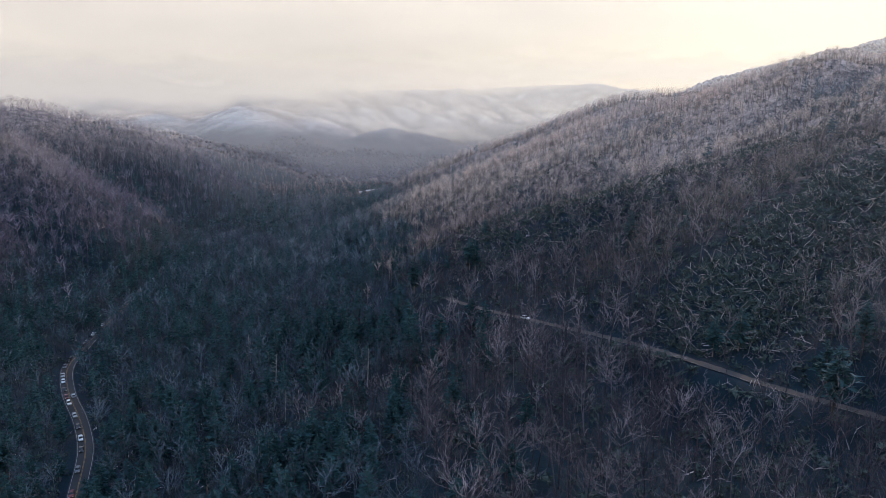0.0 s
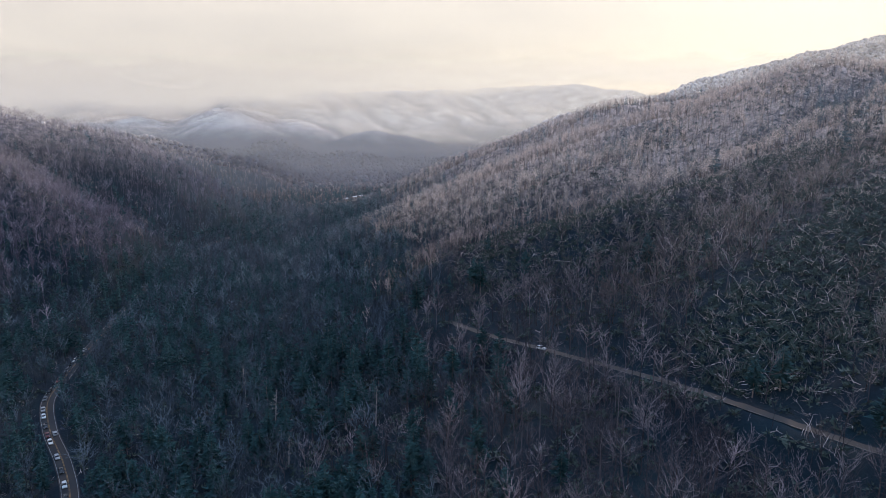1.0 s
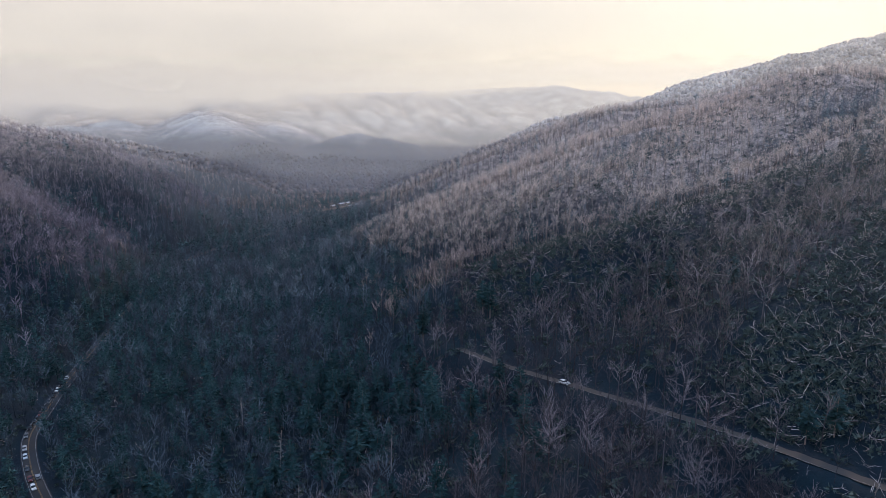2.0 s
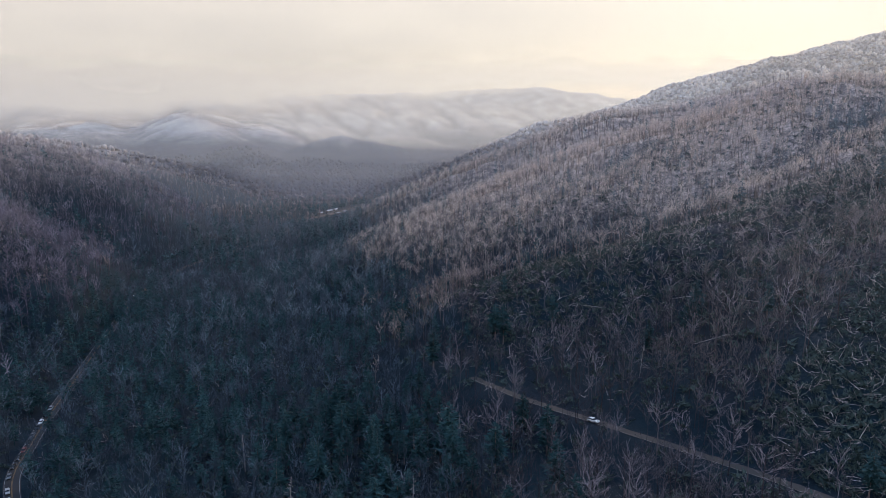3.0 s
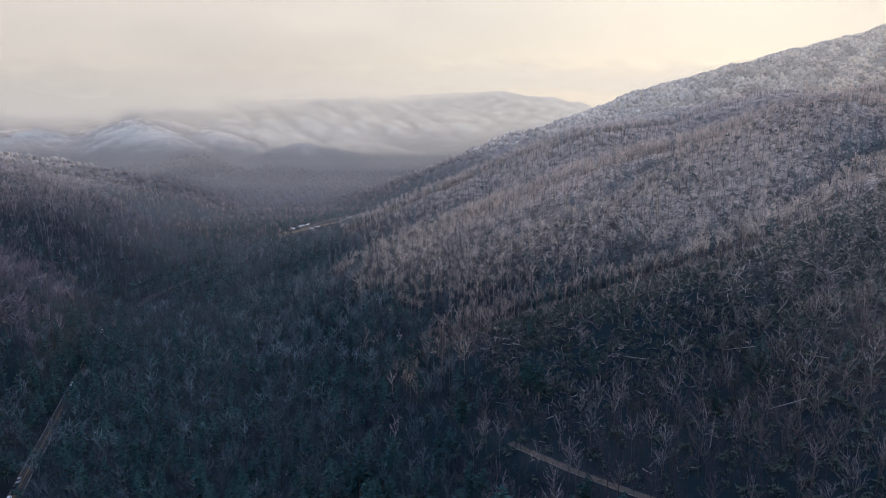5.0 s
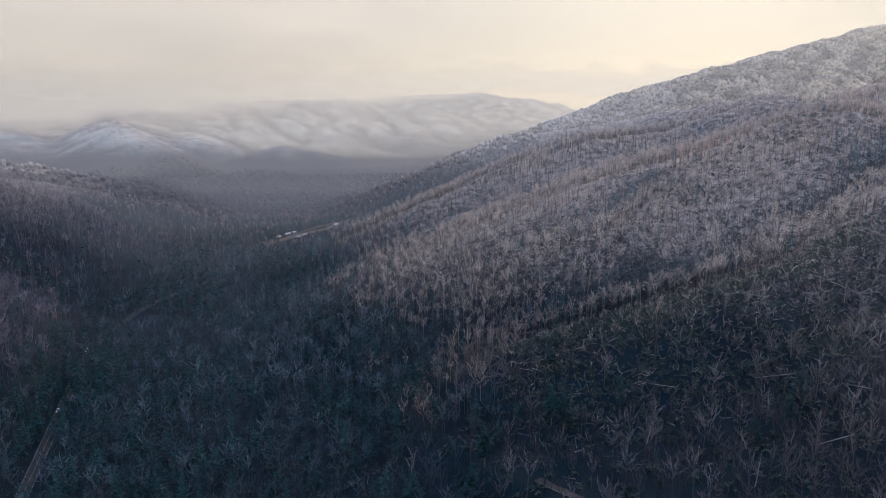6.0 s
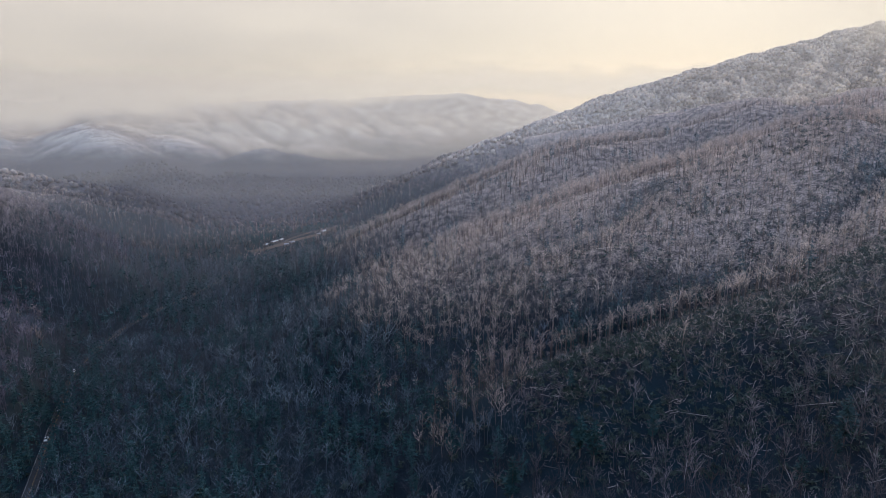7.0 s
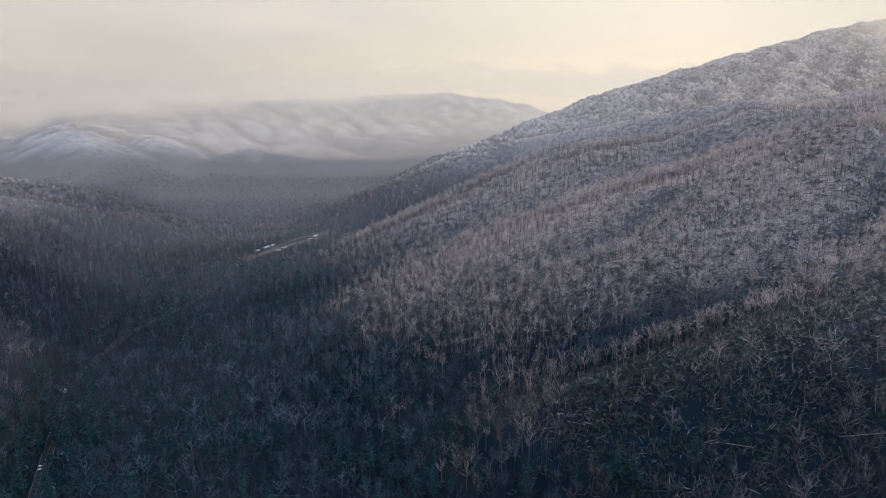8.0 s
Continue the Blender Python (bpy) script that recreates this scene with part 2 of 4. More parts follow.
def far_woods(n, where, tint, cover=1.0):
    """Colour of woods too far off to tell the trees: bare below, rime-white above. cover: how much of the rime lies on it."""
    tuft = n.noise(where, 0.07, 5.0, 0.78)
    colour = n.mix(n.math("ADD", n.math("MULTIPLY", tint, 0.4), n.math("MULTIPLY", tuft, 0.6)), FAR_BARE, FAR_BROWN)
    white = n.math("MULTIPLY", rime(n, 85, 190), n.ramp(n.math("ADD", tuft, n.math("MULTIPLY", tint, 0.35)), 0.45, 0.8, 0.45 * cover, 1.05 * cover))
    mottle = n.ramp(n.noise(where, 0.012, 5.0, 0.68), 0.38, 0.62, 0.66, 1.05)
    # relief shading put into the rime colour: crests whiter, creases darker
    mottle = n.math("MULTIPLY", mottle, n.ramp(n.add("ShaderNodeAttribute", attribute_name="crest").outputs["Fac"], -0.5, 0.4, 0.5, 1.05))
    return n.mix(n.math("MULTIPLY", white, mottle), colour, FAR_WHITE), tuft


def make_ground_material():
    m, n = material("leaf_litter")
    where = n.add("ShaderNodeNewGeometry").outputs["Position"]
    y = n.add("ShaderNodeSeparateXYZ", {0: where}).outputs[1]
    patches = n.ramp(n.noise(where, 0.03, 5.0), 0.35, 0.65)
    grain = n.noise(where, 0.7, 4.0, 0.7)
    # shade under the trees is put into these near-black blue tones
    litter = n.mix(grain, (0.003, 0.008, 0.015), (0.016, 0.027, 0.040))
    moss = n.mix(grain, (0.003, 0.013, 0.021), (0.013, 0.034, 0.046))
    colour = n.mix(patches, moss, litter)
    tufts = n.math("MULTIPLY", n.ramp(grain, 0.36, 0.62, 0.1, 1.0), n.ramp(n.noise(where, 0.13, 4.0, 0.75), 0.38, 0.62, 0.32, 1.1))
    colour = n.mix(n.math("MULTIPLY", rime(n, 74, 150), n.math("MULTIPLY", tufts, 0.8)), colour, (0.66, 0.52, 0.46))
    colour = n.mix(n.math("MULTIPLY", rime(n, 105, 180), n.math("MULTIPLY", tufts, 0.38)), colour, (0.88, 0.73, 0.64))
    wooded, _ = far_woods(n, where, 0.5, 0.9)
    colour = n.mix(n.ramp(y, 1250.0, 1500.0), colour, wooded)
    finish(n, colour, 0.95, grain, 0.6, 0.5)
    return m


def make_bark(name, dark, pale, frost=0.85, rare=3.0, common=0.2, ruddy_share=0.25):
    """Bark from dark stems to pale twigs; rare: how few trees are pale; common: how pale all twigs are."""
    m, n = material(name)
    where = n.add("ShaderNodeNewGeometry").outputs["Position"]
    twig = n.add("ShaderNodeAttribute", attribute_name="twig").outputs["Fac"]
    tint = n.add("ShaderNodeAttribute", attribute_name="tint").outputs["Fac"]
    tint = n.math("FRACT", n.math("ADD", tint, n.add("ShaderNodeObjectInfo").outputs["Random"]))
    streak = n.noise(where, 2.0, 3.0, 0.7)
    tone = n.math("ADD", n.math("ADD", n.math("MULTIPLY", n.math("MULTIPLY", n.math("POWER", tint, rare), 0.95), n.math("ADD", n.math("MULTIPLY", twig, 0.8), 0.25)), n.math("MULTIPLY", streak, 0.15)), n.math("MULTIPLY", twig, common))
    colour = n.mix(tone, dark, pale)
    ruddy = n.math("MULTIPLY", n.ramp(n.math("FRACT", n.math("MULTIPLY", tint, 7.3)), 0.8, 1.0), ruddy_share)
    colour = n.mix(ruddy, colour, (0.24, 0.14, 0.11))
    settled = n.math("MULTIPLY", n.math("ADD", n.math("MULTIPLY", twig, 0.8), 0.16), n.math("MULTIPLY", rime(n, 60, 118), n.ramp(n.math("FRACT", n.math("MULTIPLY", tint, 5.7)), 0.0, 0.8, 0.4, 1.15)))
    colour = n.mix(n.math("MULTIPLY", settled, frost), colour, (0.97, 0.80, 0.68))
    finish(n, colour, 0.9, streak, 0.3, 0.05)
    return m


def make_needles(name, dark, pale, frost=0.35):
    m, n = material(name)
    where = n.add("ShaderNodeNewGeometry").outputs["Position"]
    tint = n.add("ShaderNodeAttribute", attribute_name="tint").outputs["Fac"]
    tint = n.math("FRACT", n.math("ADD", tint, n.add("ShaderNodeObjectInfo").outputs["Random"]))
    tuft = n.noise(where, 0.8, 3.0, 0.7)
    colour = n.mix(n.math("ADD", n.math("MULTIPLY", tint, 0.5), n.math("MULTIPLY", tuft, 0.5)), dark, pale)
    colour = n.mix(n.math("MULTIPLY", rime(n, 60, 170), frost), colour, (0.62, 0.64, 0.66))
    finish(n, colour, 0.85, spec=0.25)
    return m


def make_far_canopy():
    m, n = material("far_canopy")
    where = n.add("ShaderNodeNewGeometry").outputs["Position"]
    tint = n.add("ShaderNodeAttribute", attribute_name="tint").outputs["Fac"]
    colour, tuft = far_woods(n, where, tint)
    finish(n, colour, 0.95, tuft, 0.25, 1.0)
    return m


def plain(name, colour, rough=0.5, metal=0.0):
    m, n = material(name)
    where = n.add("ShaderNodeNewGeometry").outputs["Position"]
    dirt = n.noise(where, 1.3, 3.0)
    shade = n.mix(n.math("MULTIPLY", dirt, 0.35), colour, tuple(c * 0.6 for c in colour))
    shader = n.add("ShaderNodeBsdfPrincipled", {"Base Color": shade, "Roughness": rough, "Metallic": metal})
    n.add("ShaderNodeOutputMaterial", {"Surface": shader.outputs[0]})
    return m


GROUND = make_ground_material()
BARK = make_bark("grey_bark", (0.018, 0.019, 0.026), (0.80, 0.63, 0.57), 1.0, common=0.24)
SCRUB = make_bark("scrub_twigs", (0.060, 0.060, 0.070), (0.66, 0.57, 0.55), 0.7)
# blue-dark copy of the grey bark that carries the valley's shade
SHADE_BARK = make_bark("shade_bark", (0.010, 0.018, 0.033), (0.185, 0.235, 0.285), 0.15, ruddy_share=0.06)
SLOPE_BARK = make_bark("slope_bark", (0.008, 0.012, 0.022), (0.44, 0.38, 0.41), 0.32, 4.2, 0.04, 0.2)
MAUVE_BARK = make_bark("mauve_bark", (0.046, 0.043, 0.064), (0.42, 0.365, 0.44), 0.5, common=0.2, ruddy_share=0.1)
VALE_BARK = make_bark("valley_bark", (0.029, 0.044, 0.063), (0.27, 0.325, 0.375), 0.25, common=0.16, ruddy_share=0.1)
SNAG = make_bark("bleached_wood", (0.26, 0.24, 0.23), (0.46, 0.43, 0.42), 0.5)
NEEDLES = make_needles("pine_needles", (0.009, 0.035, 0.045), (0.045, 0.118, 0.124))
LAUREL = make_needles("laurel_leaves", (0.014, 0.030, 0.032), (0.100, 0.138, 0.118), 0.2)
FAR = make_far_canopy()
ASPHALT = plain("asphalt", (0.042, 0.042, 0.046), 1.0)
GRAVEL = plain("gravel", (0.066, 0.056, 0.052), 0.95)
WHITE_LINE = plain("white_paint", (0.40, 0.40, 0.40), 0.8)
YELLOW_LINE = plain("yellow_paint", (0.40, 0.23, 0.08), 0.8)


# ---- meshes ----
def raw_mesh(name, verts, tris, mat, **attributes):
    verts, tris = np.asarray(verts, np.float32), np.asarray(tris, np.int32)
    me = bpy.data.meshes.new(name)
    me.vertices.add(len(verts))
    me.vertices.foreach_set("co", verts.ravel())
    k = tris.shape[1]
    me.loops.add(tris.size)
    me.loops.foreach_set("vertex_index", tris.ravel())
    me.polygons.add(len(tris))
    me.polygons.foreach_set("loop_start", np.arange(0, tris.size, k, dtype=np.int32))
    for key, values in attributes.items():
        layer = me.attributes.new(key, "FLOAT", "POINT")
        layer.data.foreach_set("value", np.asarray(values, np.float32))
    me.materials.append(mat)
    me.update(calc_edges=True)
    me.validate()
    return me


def graded(a, b, fine, lo, hi, grow=1.09):
    """Grid lines: fine steps between lo and hi, wider and wider beyond."""
    mid = list(np.arange(lo, hi + fine, fine))
    s, v = fine, mid[-1]
    while v < b:
        s *= grow
        v += min(s, 34)
        mid.append(v)
    s, v, low = fine, mid[0], []
    while v > a:
        s *= grow
        v -= min(s, 34)
        low.append(v)
    return np.array(low[::-1] + mid)


def make_ground():
    gx, gy = graded(-4200, 4200, 6.0, -320, 380), graded(-900, 4900, 6.0, 120, 900, 1.05)
    x, y = np.meshgrid(gx, gy)
    z = ground_height(x.ravel(), y.ravel())
    nx, ny = len(gx), len(gy)
    i = (np.arange(ny - 1)[:, None] * nx + np.arange(nx - 1)[None, :]).ravel()
    quads = np.stack([i, i + 1, i + nx + 1, i + nx], 1)
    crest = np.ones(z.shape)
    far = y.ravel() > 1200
    crest[far] = crest_shading(x.ravel()[far], y.ravel()[far])
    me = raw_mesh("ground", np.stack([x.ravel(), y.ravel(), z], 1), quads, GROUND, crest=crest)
    me.polygons.foreach_set("use_smooth", np.ones(len(quads), bool))
    tagged(new("ground", me), "leaf-littered forest floor of a mountain valley, frosted higher up", "ground", kind="structure")


make_ground()


# ---- trees ----
class Shape:
    """Collects tapered limbs and slivers, with how twig-like each point is."""

    def __init__(self, seed):
        self.r = np.random.RandomState(seed)
        self.v, self.t, self.w = [], [], []

    def limb(self, a, b, ra, rb, sides=3, twig=0.0, twig_end=None):
        a, b = np.array(a, float), np.array(b, float)
        way = (b - a) / max(1e-6, np.linalg.norm(b - a))
        side = np.cross(way, (0.3, 0.9, 0.31))
        side /= np.linalg.norm(side)
        other = np.cross(way, side)
        o = len(self.v)
        ang = np.arange(sides) * 2 * np.pi / sides
        ring = np.cos(ang)[:, None] * side + np.sin(ang)[:, None] * other
        self.v.extend(a + ring * ra)
        self.w += [twig] * sides
        end = twig if twig_end is None else twig_end
        if rb <= 0:
            self.v.append(b)
            self.w.append(end)
            self.t += [(o + k, o + (k + 1) % sides, o + sides) for k in range(sides)]
        else:
            self.v.extend(b + ring * rb)
            self.w += [end] * sides
            for k in range(sides):
                j = (k + 1) % sides
                self.t += [(o + k, o + j, o + sides + j), (o + k, o + sides + j, o + sides + k)]

    def sliver(self, a, b, wide, twig=1.0):
        a, b = np.array(a, float), np.array(b, float)
        side = np.cross(b - a, self.r.normal(size=3))
        side *= wide / max(1e-6, np.linalg.norm(side))
        o = len(self.v)
        self.v.extend([a - side / 2, a + side / 2, b])
        self.w += [twig] * 3
        self.t.append((o, o + 1, o + 2))

    def arrays(self):
        return np.array(self.v, np.float32), np.array(self.t, np.int32), np.array(self.w, np.float32)


def unit(az, el):
    return np.array([math.cos(az) * math.cos(el), math.sin(az) * math.cos(el), math.sin(el)])


def bare_tree(seed, limbs, boughs, twigs, grade, thin=1.0):
    """A leafless forest tree about one unit high: trunk and crown shapes. grade: 3 finest, 0 for far away."""
    trunk, crown = Shape(seed), Shape(seed + 500)
    r = crown.r
    lean = r.normal(0, 0.035, 2)
    bend = r.uniform(0, 6.28)
    line = lambda f: np.array([lean[0] * f + 0.014 * math.sin(5 * f + bend), lean[1] * f + 0.014 * math.cos(4 * f + bend), f])
    cuts = (0.0, 0.3, 0.62, 0.95) if grade == 3 else (0.0, 0.45, 0.93) if grade == 2 else (0.0, 0.9)
    thick = 0.0145 * (thin if grade > 1 else 1.35)
    for a, b in zip(cuts, cuts[1:]):
        trunk.limb(line(a), line(b), thick * (1 - 0.8 * a), thick * (1 - 0.8 * b) if b < 0.9 or grade == 3 else 0.0, 5 if grade == 3 else 3, 0.0, 0.15)
    base = r.uniform(0.26, 0.52)
    for i in range(limbs):
        f = base + (0.93 - base) * (i + r.uniform(0, 1)) / limbs
        az, el = i * 2.4 + r.uniform(-0.6, 0.6), r.uniform(0.25, 0.95)
        length = r.uniform(0.24, 0.42) * (1.25 - 0.85 * (f - base) / (1 - base))
        p, way = line(f), unit(az, el)
        q = p + way * length * 0.4
        way2 = way * 0.8 + (0, 0, r.uniform(0.15, 0.7)) + r.normal(0, 0.15, 3)
        way2 /= np.linalg.norm(way2)
        s = q + way2 * length * 0.65
        if grade >= 2:
            crown.limb(p, q, 0.0050 * thin, 0.0038 * thin, 3, 0.3, 0.5)
            crown.limb(q, s, 0.0038 * thin, 0.0, 3, 0.5, 0.85)
        elif grade == 1:
            crown.limb(p, s, 0.0052 * thin, 0.0, 3, 0.3, 0.85)
        else:
            crown.sliver(p, s, 0.0080 * thin, 0.5)
        for j in range(boughs):
            g = (j + r.uniform(0.3, 1)) / boughs
            c = p + (q - p) * min(1, g * 2.5) + (s - q) * max(0, (g * 2.5 - 1) / 1.5)
            w = way2 + r.normal(0, 0.33 if grade > 1 else 0.45, 3) + (0, 0, 0.1)
            w /= np.linalg.norm(w)
            e = c + w * length * r.uniform(0.35, 0.7)
            if grade == 3:
                crown.limb(c, e, 0.0027 * thin, 0.0, 3, 0.5, 0.95)
            else:
                crown.sliver(c, e, 0.0090 * thin, 0.8)
            for k in range(twigs):
                d = c + (e - c) * r.uniform(0.15, 0.9)
                w2 = w + r.normal(0, 0.34 if grade > 1 else 0.5, 3)
                crown.sliver(d, d + w2 / np.linalg.norm(w2) * length * r.uniform(0.2, 0.42), (0.0046 if grade == 3 else 0.0062) * thin, 1.0)
    return trunk, crown


def pole_tree(seed, limbs, twigs, thin=1.0):
    """A slender forest tree about one unit high: a tall bare stem under a narrow, upswept crown."""
    trunk, crown = Shape(seed), Shape(seed + 500)
    r = crown.r
    lean = r.normal(0, 0.03, 2)
    top = r.uniform(0.82, 0.98)
    line = lambda f: np.array([lean[0] * f, lean[1] * f, f])
    trunk.limb(line(0), line(0.5), 0.0155 * thin, 0.0115 * thin, 3, 0.0)
    trunk.limb(line(0.5), line(top), 0.0115 * thin, 0.0, 3, 0.0, 0.25)
    base = r.uniform(0.34, 0.58)
    for i in range(limbs):
        f = base + (top - 0.06 - base) * (i + r.uniform(0, 1)) / limbs
        az, el = i * 2.4 + r.uniform(-0.6, 0.6), r.uniform(0.5, 1.15)
        length = r.uniform(0.16, 0.30) * (1.2 - 0.7 * (f - base) / (1 - base))
        p, way = line(f), unit(az, el)
        e = p + way * length + (0, 0, 0.04)
        crown.sliver(p, e, 0.0105 * thin, 0.5)
        for k in range(twigs):
            c = p + (e - p) * r.uniform(0.3, 0.95)
            w = way + r.normal(0, 0.62, 3)
            crown.sliver(c, c + w / np.linalg.norm(w) * length * r.uniform(0.35, 0.75), 0.0088 * thin, 1.0)
    return trunk, crown


def snag_tree(seed, sides=4):
    """A dead hemlock: a bleached mast with level whorls of short bare branches."""
    trunk, crown = Shape(seed), Shape(seed + 500)
    r = crown.r
    trunk.limb((0, 0, 0), (0, 0, 0.55), 0.016, 0.011, sides, 0.2)
    trunk.limb((0, 0, 0.55), (0.01, 0, 1.0), 0.011, 0.002, sides, 0.2)
    for i in range(26):
        f = 0.38 + 0.6 * i / 26
        az, length = r.uniform(0, 6.28), (1.02 - f) * r.uniform(0.2, 0.36) + 0.02
        e = np.array([0, 0, f]) + unit(az, r.uniform(-0.25, 0.2)) * length
        crown.limb((0, 0, f), e, 0.0042, 0.0, 3, 0.5, 0.9)
        for j in range(2):
            d = np.array([0, 0, f]) * 0.4 + e * 0.6
            crown.sliver(d, d + unit(az + r.uniform(-1, 1), r.uniform(-0.5, 0.3)) * length * 0.5, 0.005)
    return trunk, crown


def pine_tree(seed, tiers, boughs, tufts, sides, wide=0.19):
    """A rough-crowned conifer about one unit high."""
    trunk, crown = Shape(seed), Shape(seed + 500)
    r = crown.r
    trunk.limb((0, 0, 0), (0, 0, 0.97), 0.017, 0.002, sides)
    for i in range(tiers):
        f = 0.22 + 0.76 * i / tiers
        reach = wide * (1.06 - f) ** 0.75 * r.uniform(0.75, 1.2) * (0.7 + 0.6 * step01(0.2, 0.45, f))
        for j in range(boughs):
            az, el = r.uniform(0, 6.28), r.uniform(-0.25, 0.35)
            length = reach * r.uniform(0.55, 1.15)
            p = np.array([0, 0, f + r.uniform(-0.02, 0.02)])
            way = unit(az, el)
            e = p + way * length
            across = np.cross(way, (0, 0, 1.0))
            for k in range(tufts):
                g = (k + 0.5) / tufts
                c = p + (e - p) * g
                w = way * 0.8 + across * r.uniform(-0.9, 0.9) + (0, 0, r.uniform(-0.35, 0.5))
                tip = c + w * length * (0.8 if tufts == 1 else 0.55)
                crown.sliver(c - way * length * 0.16, tip, length * (0.6 if tufts == 1 else 0.34) * r.uniform(0.7, 1.2), 0.5)
    crown.sliver((-0.02, 0, 0.9), (0, 0, 1.0), 0.05, 0.5)
    return trunk, crown


def joined(*shapes):
    v, t, w, o = [], [], [], 0
    for s in shapes:
        a, b, c = s.arrays()
        v.append(a), t.append(b + o), w.append(c)
        o += len(a)
    return np.vstack(v), np.vstack(t), np.concatenate(w)


def plant(name, kinds, places, heights, mat, label, category, seed, spread=(0.85, 1.2)):
    """One mesh of many trees: each place takes one of the kinds, turned and scaled."""
    r = np.random.RandomState(seed)
    pick = r.randint(0, len(kinds), len(places))
    turn, wide, tint = r.uniform(0, 6.283, len(places)), r.uniform(*spread, len(places)), r.uniform(0, 1, len(places))
    crest = crest_shading(places[:, 0], places[:, 1]) if mat == FAR else np.ones(len(places))
    vs, ts, ws, cs, es, o = [], [], [], [], [], 0
    for k, (v, t, w) in enumerate(kinds):
        m = pick == k
        n = int(m.sum())
        if not n:
            continue
        c, s, h, q = np.cos(turn[m])[:, None], np.sin(turn[m])[:, None], heights[m][:, None], (heights[m] * wide[m])[:, None]
        x = (v[:, 0] * c - v[:, 1] * s) * q + places[m, 0][:, None]
        y = (v[:, 0] * s + v[:, 1] * c) * q + places[m, 1][:, None]
        z = v[:, 2] * h + places[m, 2][:, None]
        vs.append(np.stack([x, y, z], 2).reshape(-1, 3))
        ts.append((t[None] + (np.arange(n) * len(v))[:, None, None] + o).reshape(-1, 3))
        ws.append(np.tile(w, n))
        cs.append(np.repeat(tint[m], len(v)))
        es.append(np.repeat(crest[m], len(v)))
        o += n * len(v)
    me = raw_mesh(name, np.vstack(vs), np.vstack(ts), mat, twig=np.concatenate(ws), tint=np.concatenate(cs), crest=np.concatenate(es))
    return tagged(new(name, me), label, category, kind="stuff")


def scatter(spacing, y0, y1, seed, reach=480.0, gap=(5.4, 4.6)):
    """Jittered places between two distances up the valley, kept off both roads and the meadow."""
    r = np.random.RandomState(seed)
    xs, ys = np.arange(-0.7 * y1 - 60, reach + 40, spacing), np.arange(y0, y1, spacing)
    x, y = [a.ravel() for a in np.meshgrid(xs, ys)]
    x, y = x + r.uniform(-0.55, 0.55, x.shape) * spacing, y + r.uniform(-0.55, 0.55, x.shape) * spacing
    keep = (x > -0.68 * y - 30) & (x < np.minimum(np.maximum(0.68 * y + 35, 1.08 * (y - 155) - 85), reach + 0.1 * y))
    x, y = x[keep], y[keep]
    keep = np.ones(x.shape, bool)
    near = (np.abs(x) < 400) & (y < 1350)
    dv, _, _ = near_line(x[near], y[near], VALLEY_LINE)
    ds, _, _ = near_line(x[near], y[near], SLOPE_LINE)
    hidden = y[near]
    keep[near] = (dv > gap[0] - 2.0 * step01(415, 450, hidden) - 3.4 * step01(560, 590, hidden)) & (ds > gap[1] - 5.6 * step01(322, 345, hidden))
    # the long meadow by the hamlet
    along, across = (x + 95) * 0.31 + (y - 1150) * 0.95, (x + 95) * 0.95 - (y - 1150) * 0.31
    keep &= ~(np.hypot(along / 135, across / 20) < 1)
    x, y = x[keep], y[keep]
    return np.stack([x, y, ground_height(x, y)], 1)


def hollow(p):
    """How far a place lies below the ground around it: draws and gullies, 0 to 1."""
    x, y, around = p[:, 0], p[:, 1], 0
    for dx, dy in ((26, 0), (-26, 0), (0, 26), (0, -26)):
        around = around + ground_height(x + dx, y + dy) / 4
    return step01(0.8, 4.5, around - p[:, 2]) * step01(400, 440, y) * step01(1050, 900, y)


def evergreen_share(p):
    """How likely an evergreen is: the valley floor, and hollows darkened with conifers to read as shade."""
    floor = np.interp(p[:, 1], [f[0] for f in FLOOR], [f[1] for f in FLOOR])
    low = step01(48, 10, p[:, 2] - floor) * step01(-285, -225, p[:, 0] + 40 * step01(620, 520, p[:, 1]))
    return np.clip(0.30 * hollow(p) + 0.015 + (0.27 + 0.15 * step01(-140, -200, p[:, 0]) * step01(650, 560, p[:, 1])) * low + 0.28 * waves(p[:, 0], p[:, 1], 90, 21) * (0.12 + low), 0.004, 0.85)


LAUREL_CRESTS = (np.array(((60, 225, 0), (95, 258, 0), (125, 275, 0), (150, 292, 0), (185, 320, 0), (300, 350, 0)), float),
                 np.array(((-10, 440, 0), (12, 440, 0), (54, 437, 0), (86, 428, 0), (108, 425, 0), (148, 422, 0), (206, 434, 0), (280, 466, 0)), float))


def laurel_slope(p):
    """Where laurel covers the near faces of two spurs up to their crests, and trees stand thinly."""
    out = np.zeros(len(p))
    for crest, deep, dense in zip(LAUREL_CRESTS, (46, 78), (1.0, 0.85)):
        d, _, side = near_line(p[:, 0], p[:, 1], crest)
        ends = step01(crest[0, 0], crest[0, 0] + 35, p[:, 0]) * step01(crest[-1, 0] + 20, crest[-1, 0] - 40, p[:, 0])
        out = np.maximum(out, np.where(side > 0, step01(deep + 25, deep - 10, d), step01(5, 2, d)) * ends * (1 + 0.5 * step01(34, 20, d)) * dense)
    return out


def split(p, seed):
    r = np.random.RandomState(seed)
    p = p[r.uniform(0, 1, len(p)) > 0.80 * laurel_slope(p)]
    green = r.uniform(0, 1, len(p)) < evergreen_share(p)
    return p[~green], p[green]


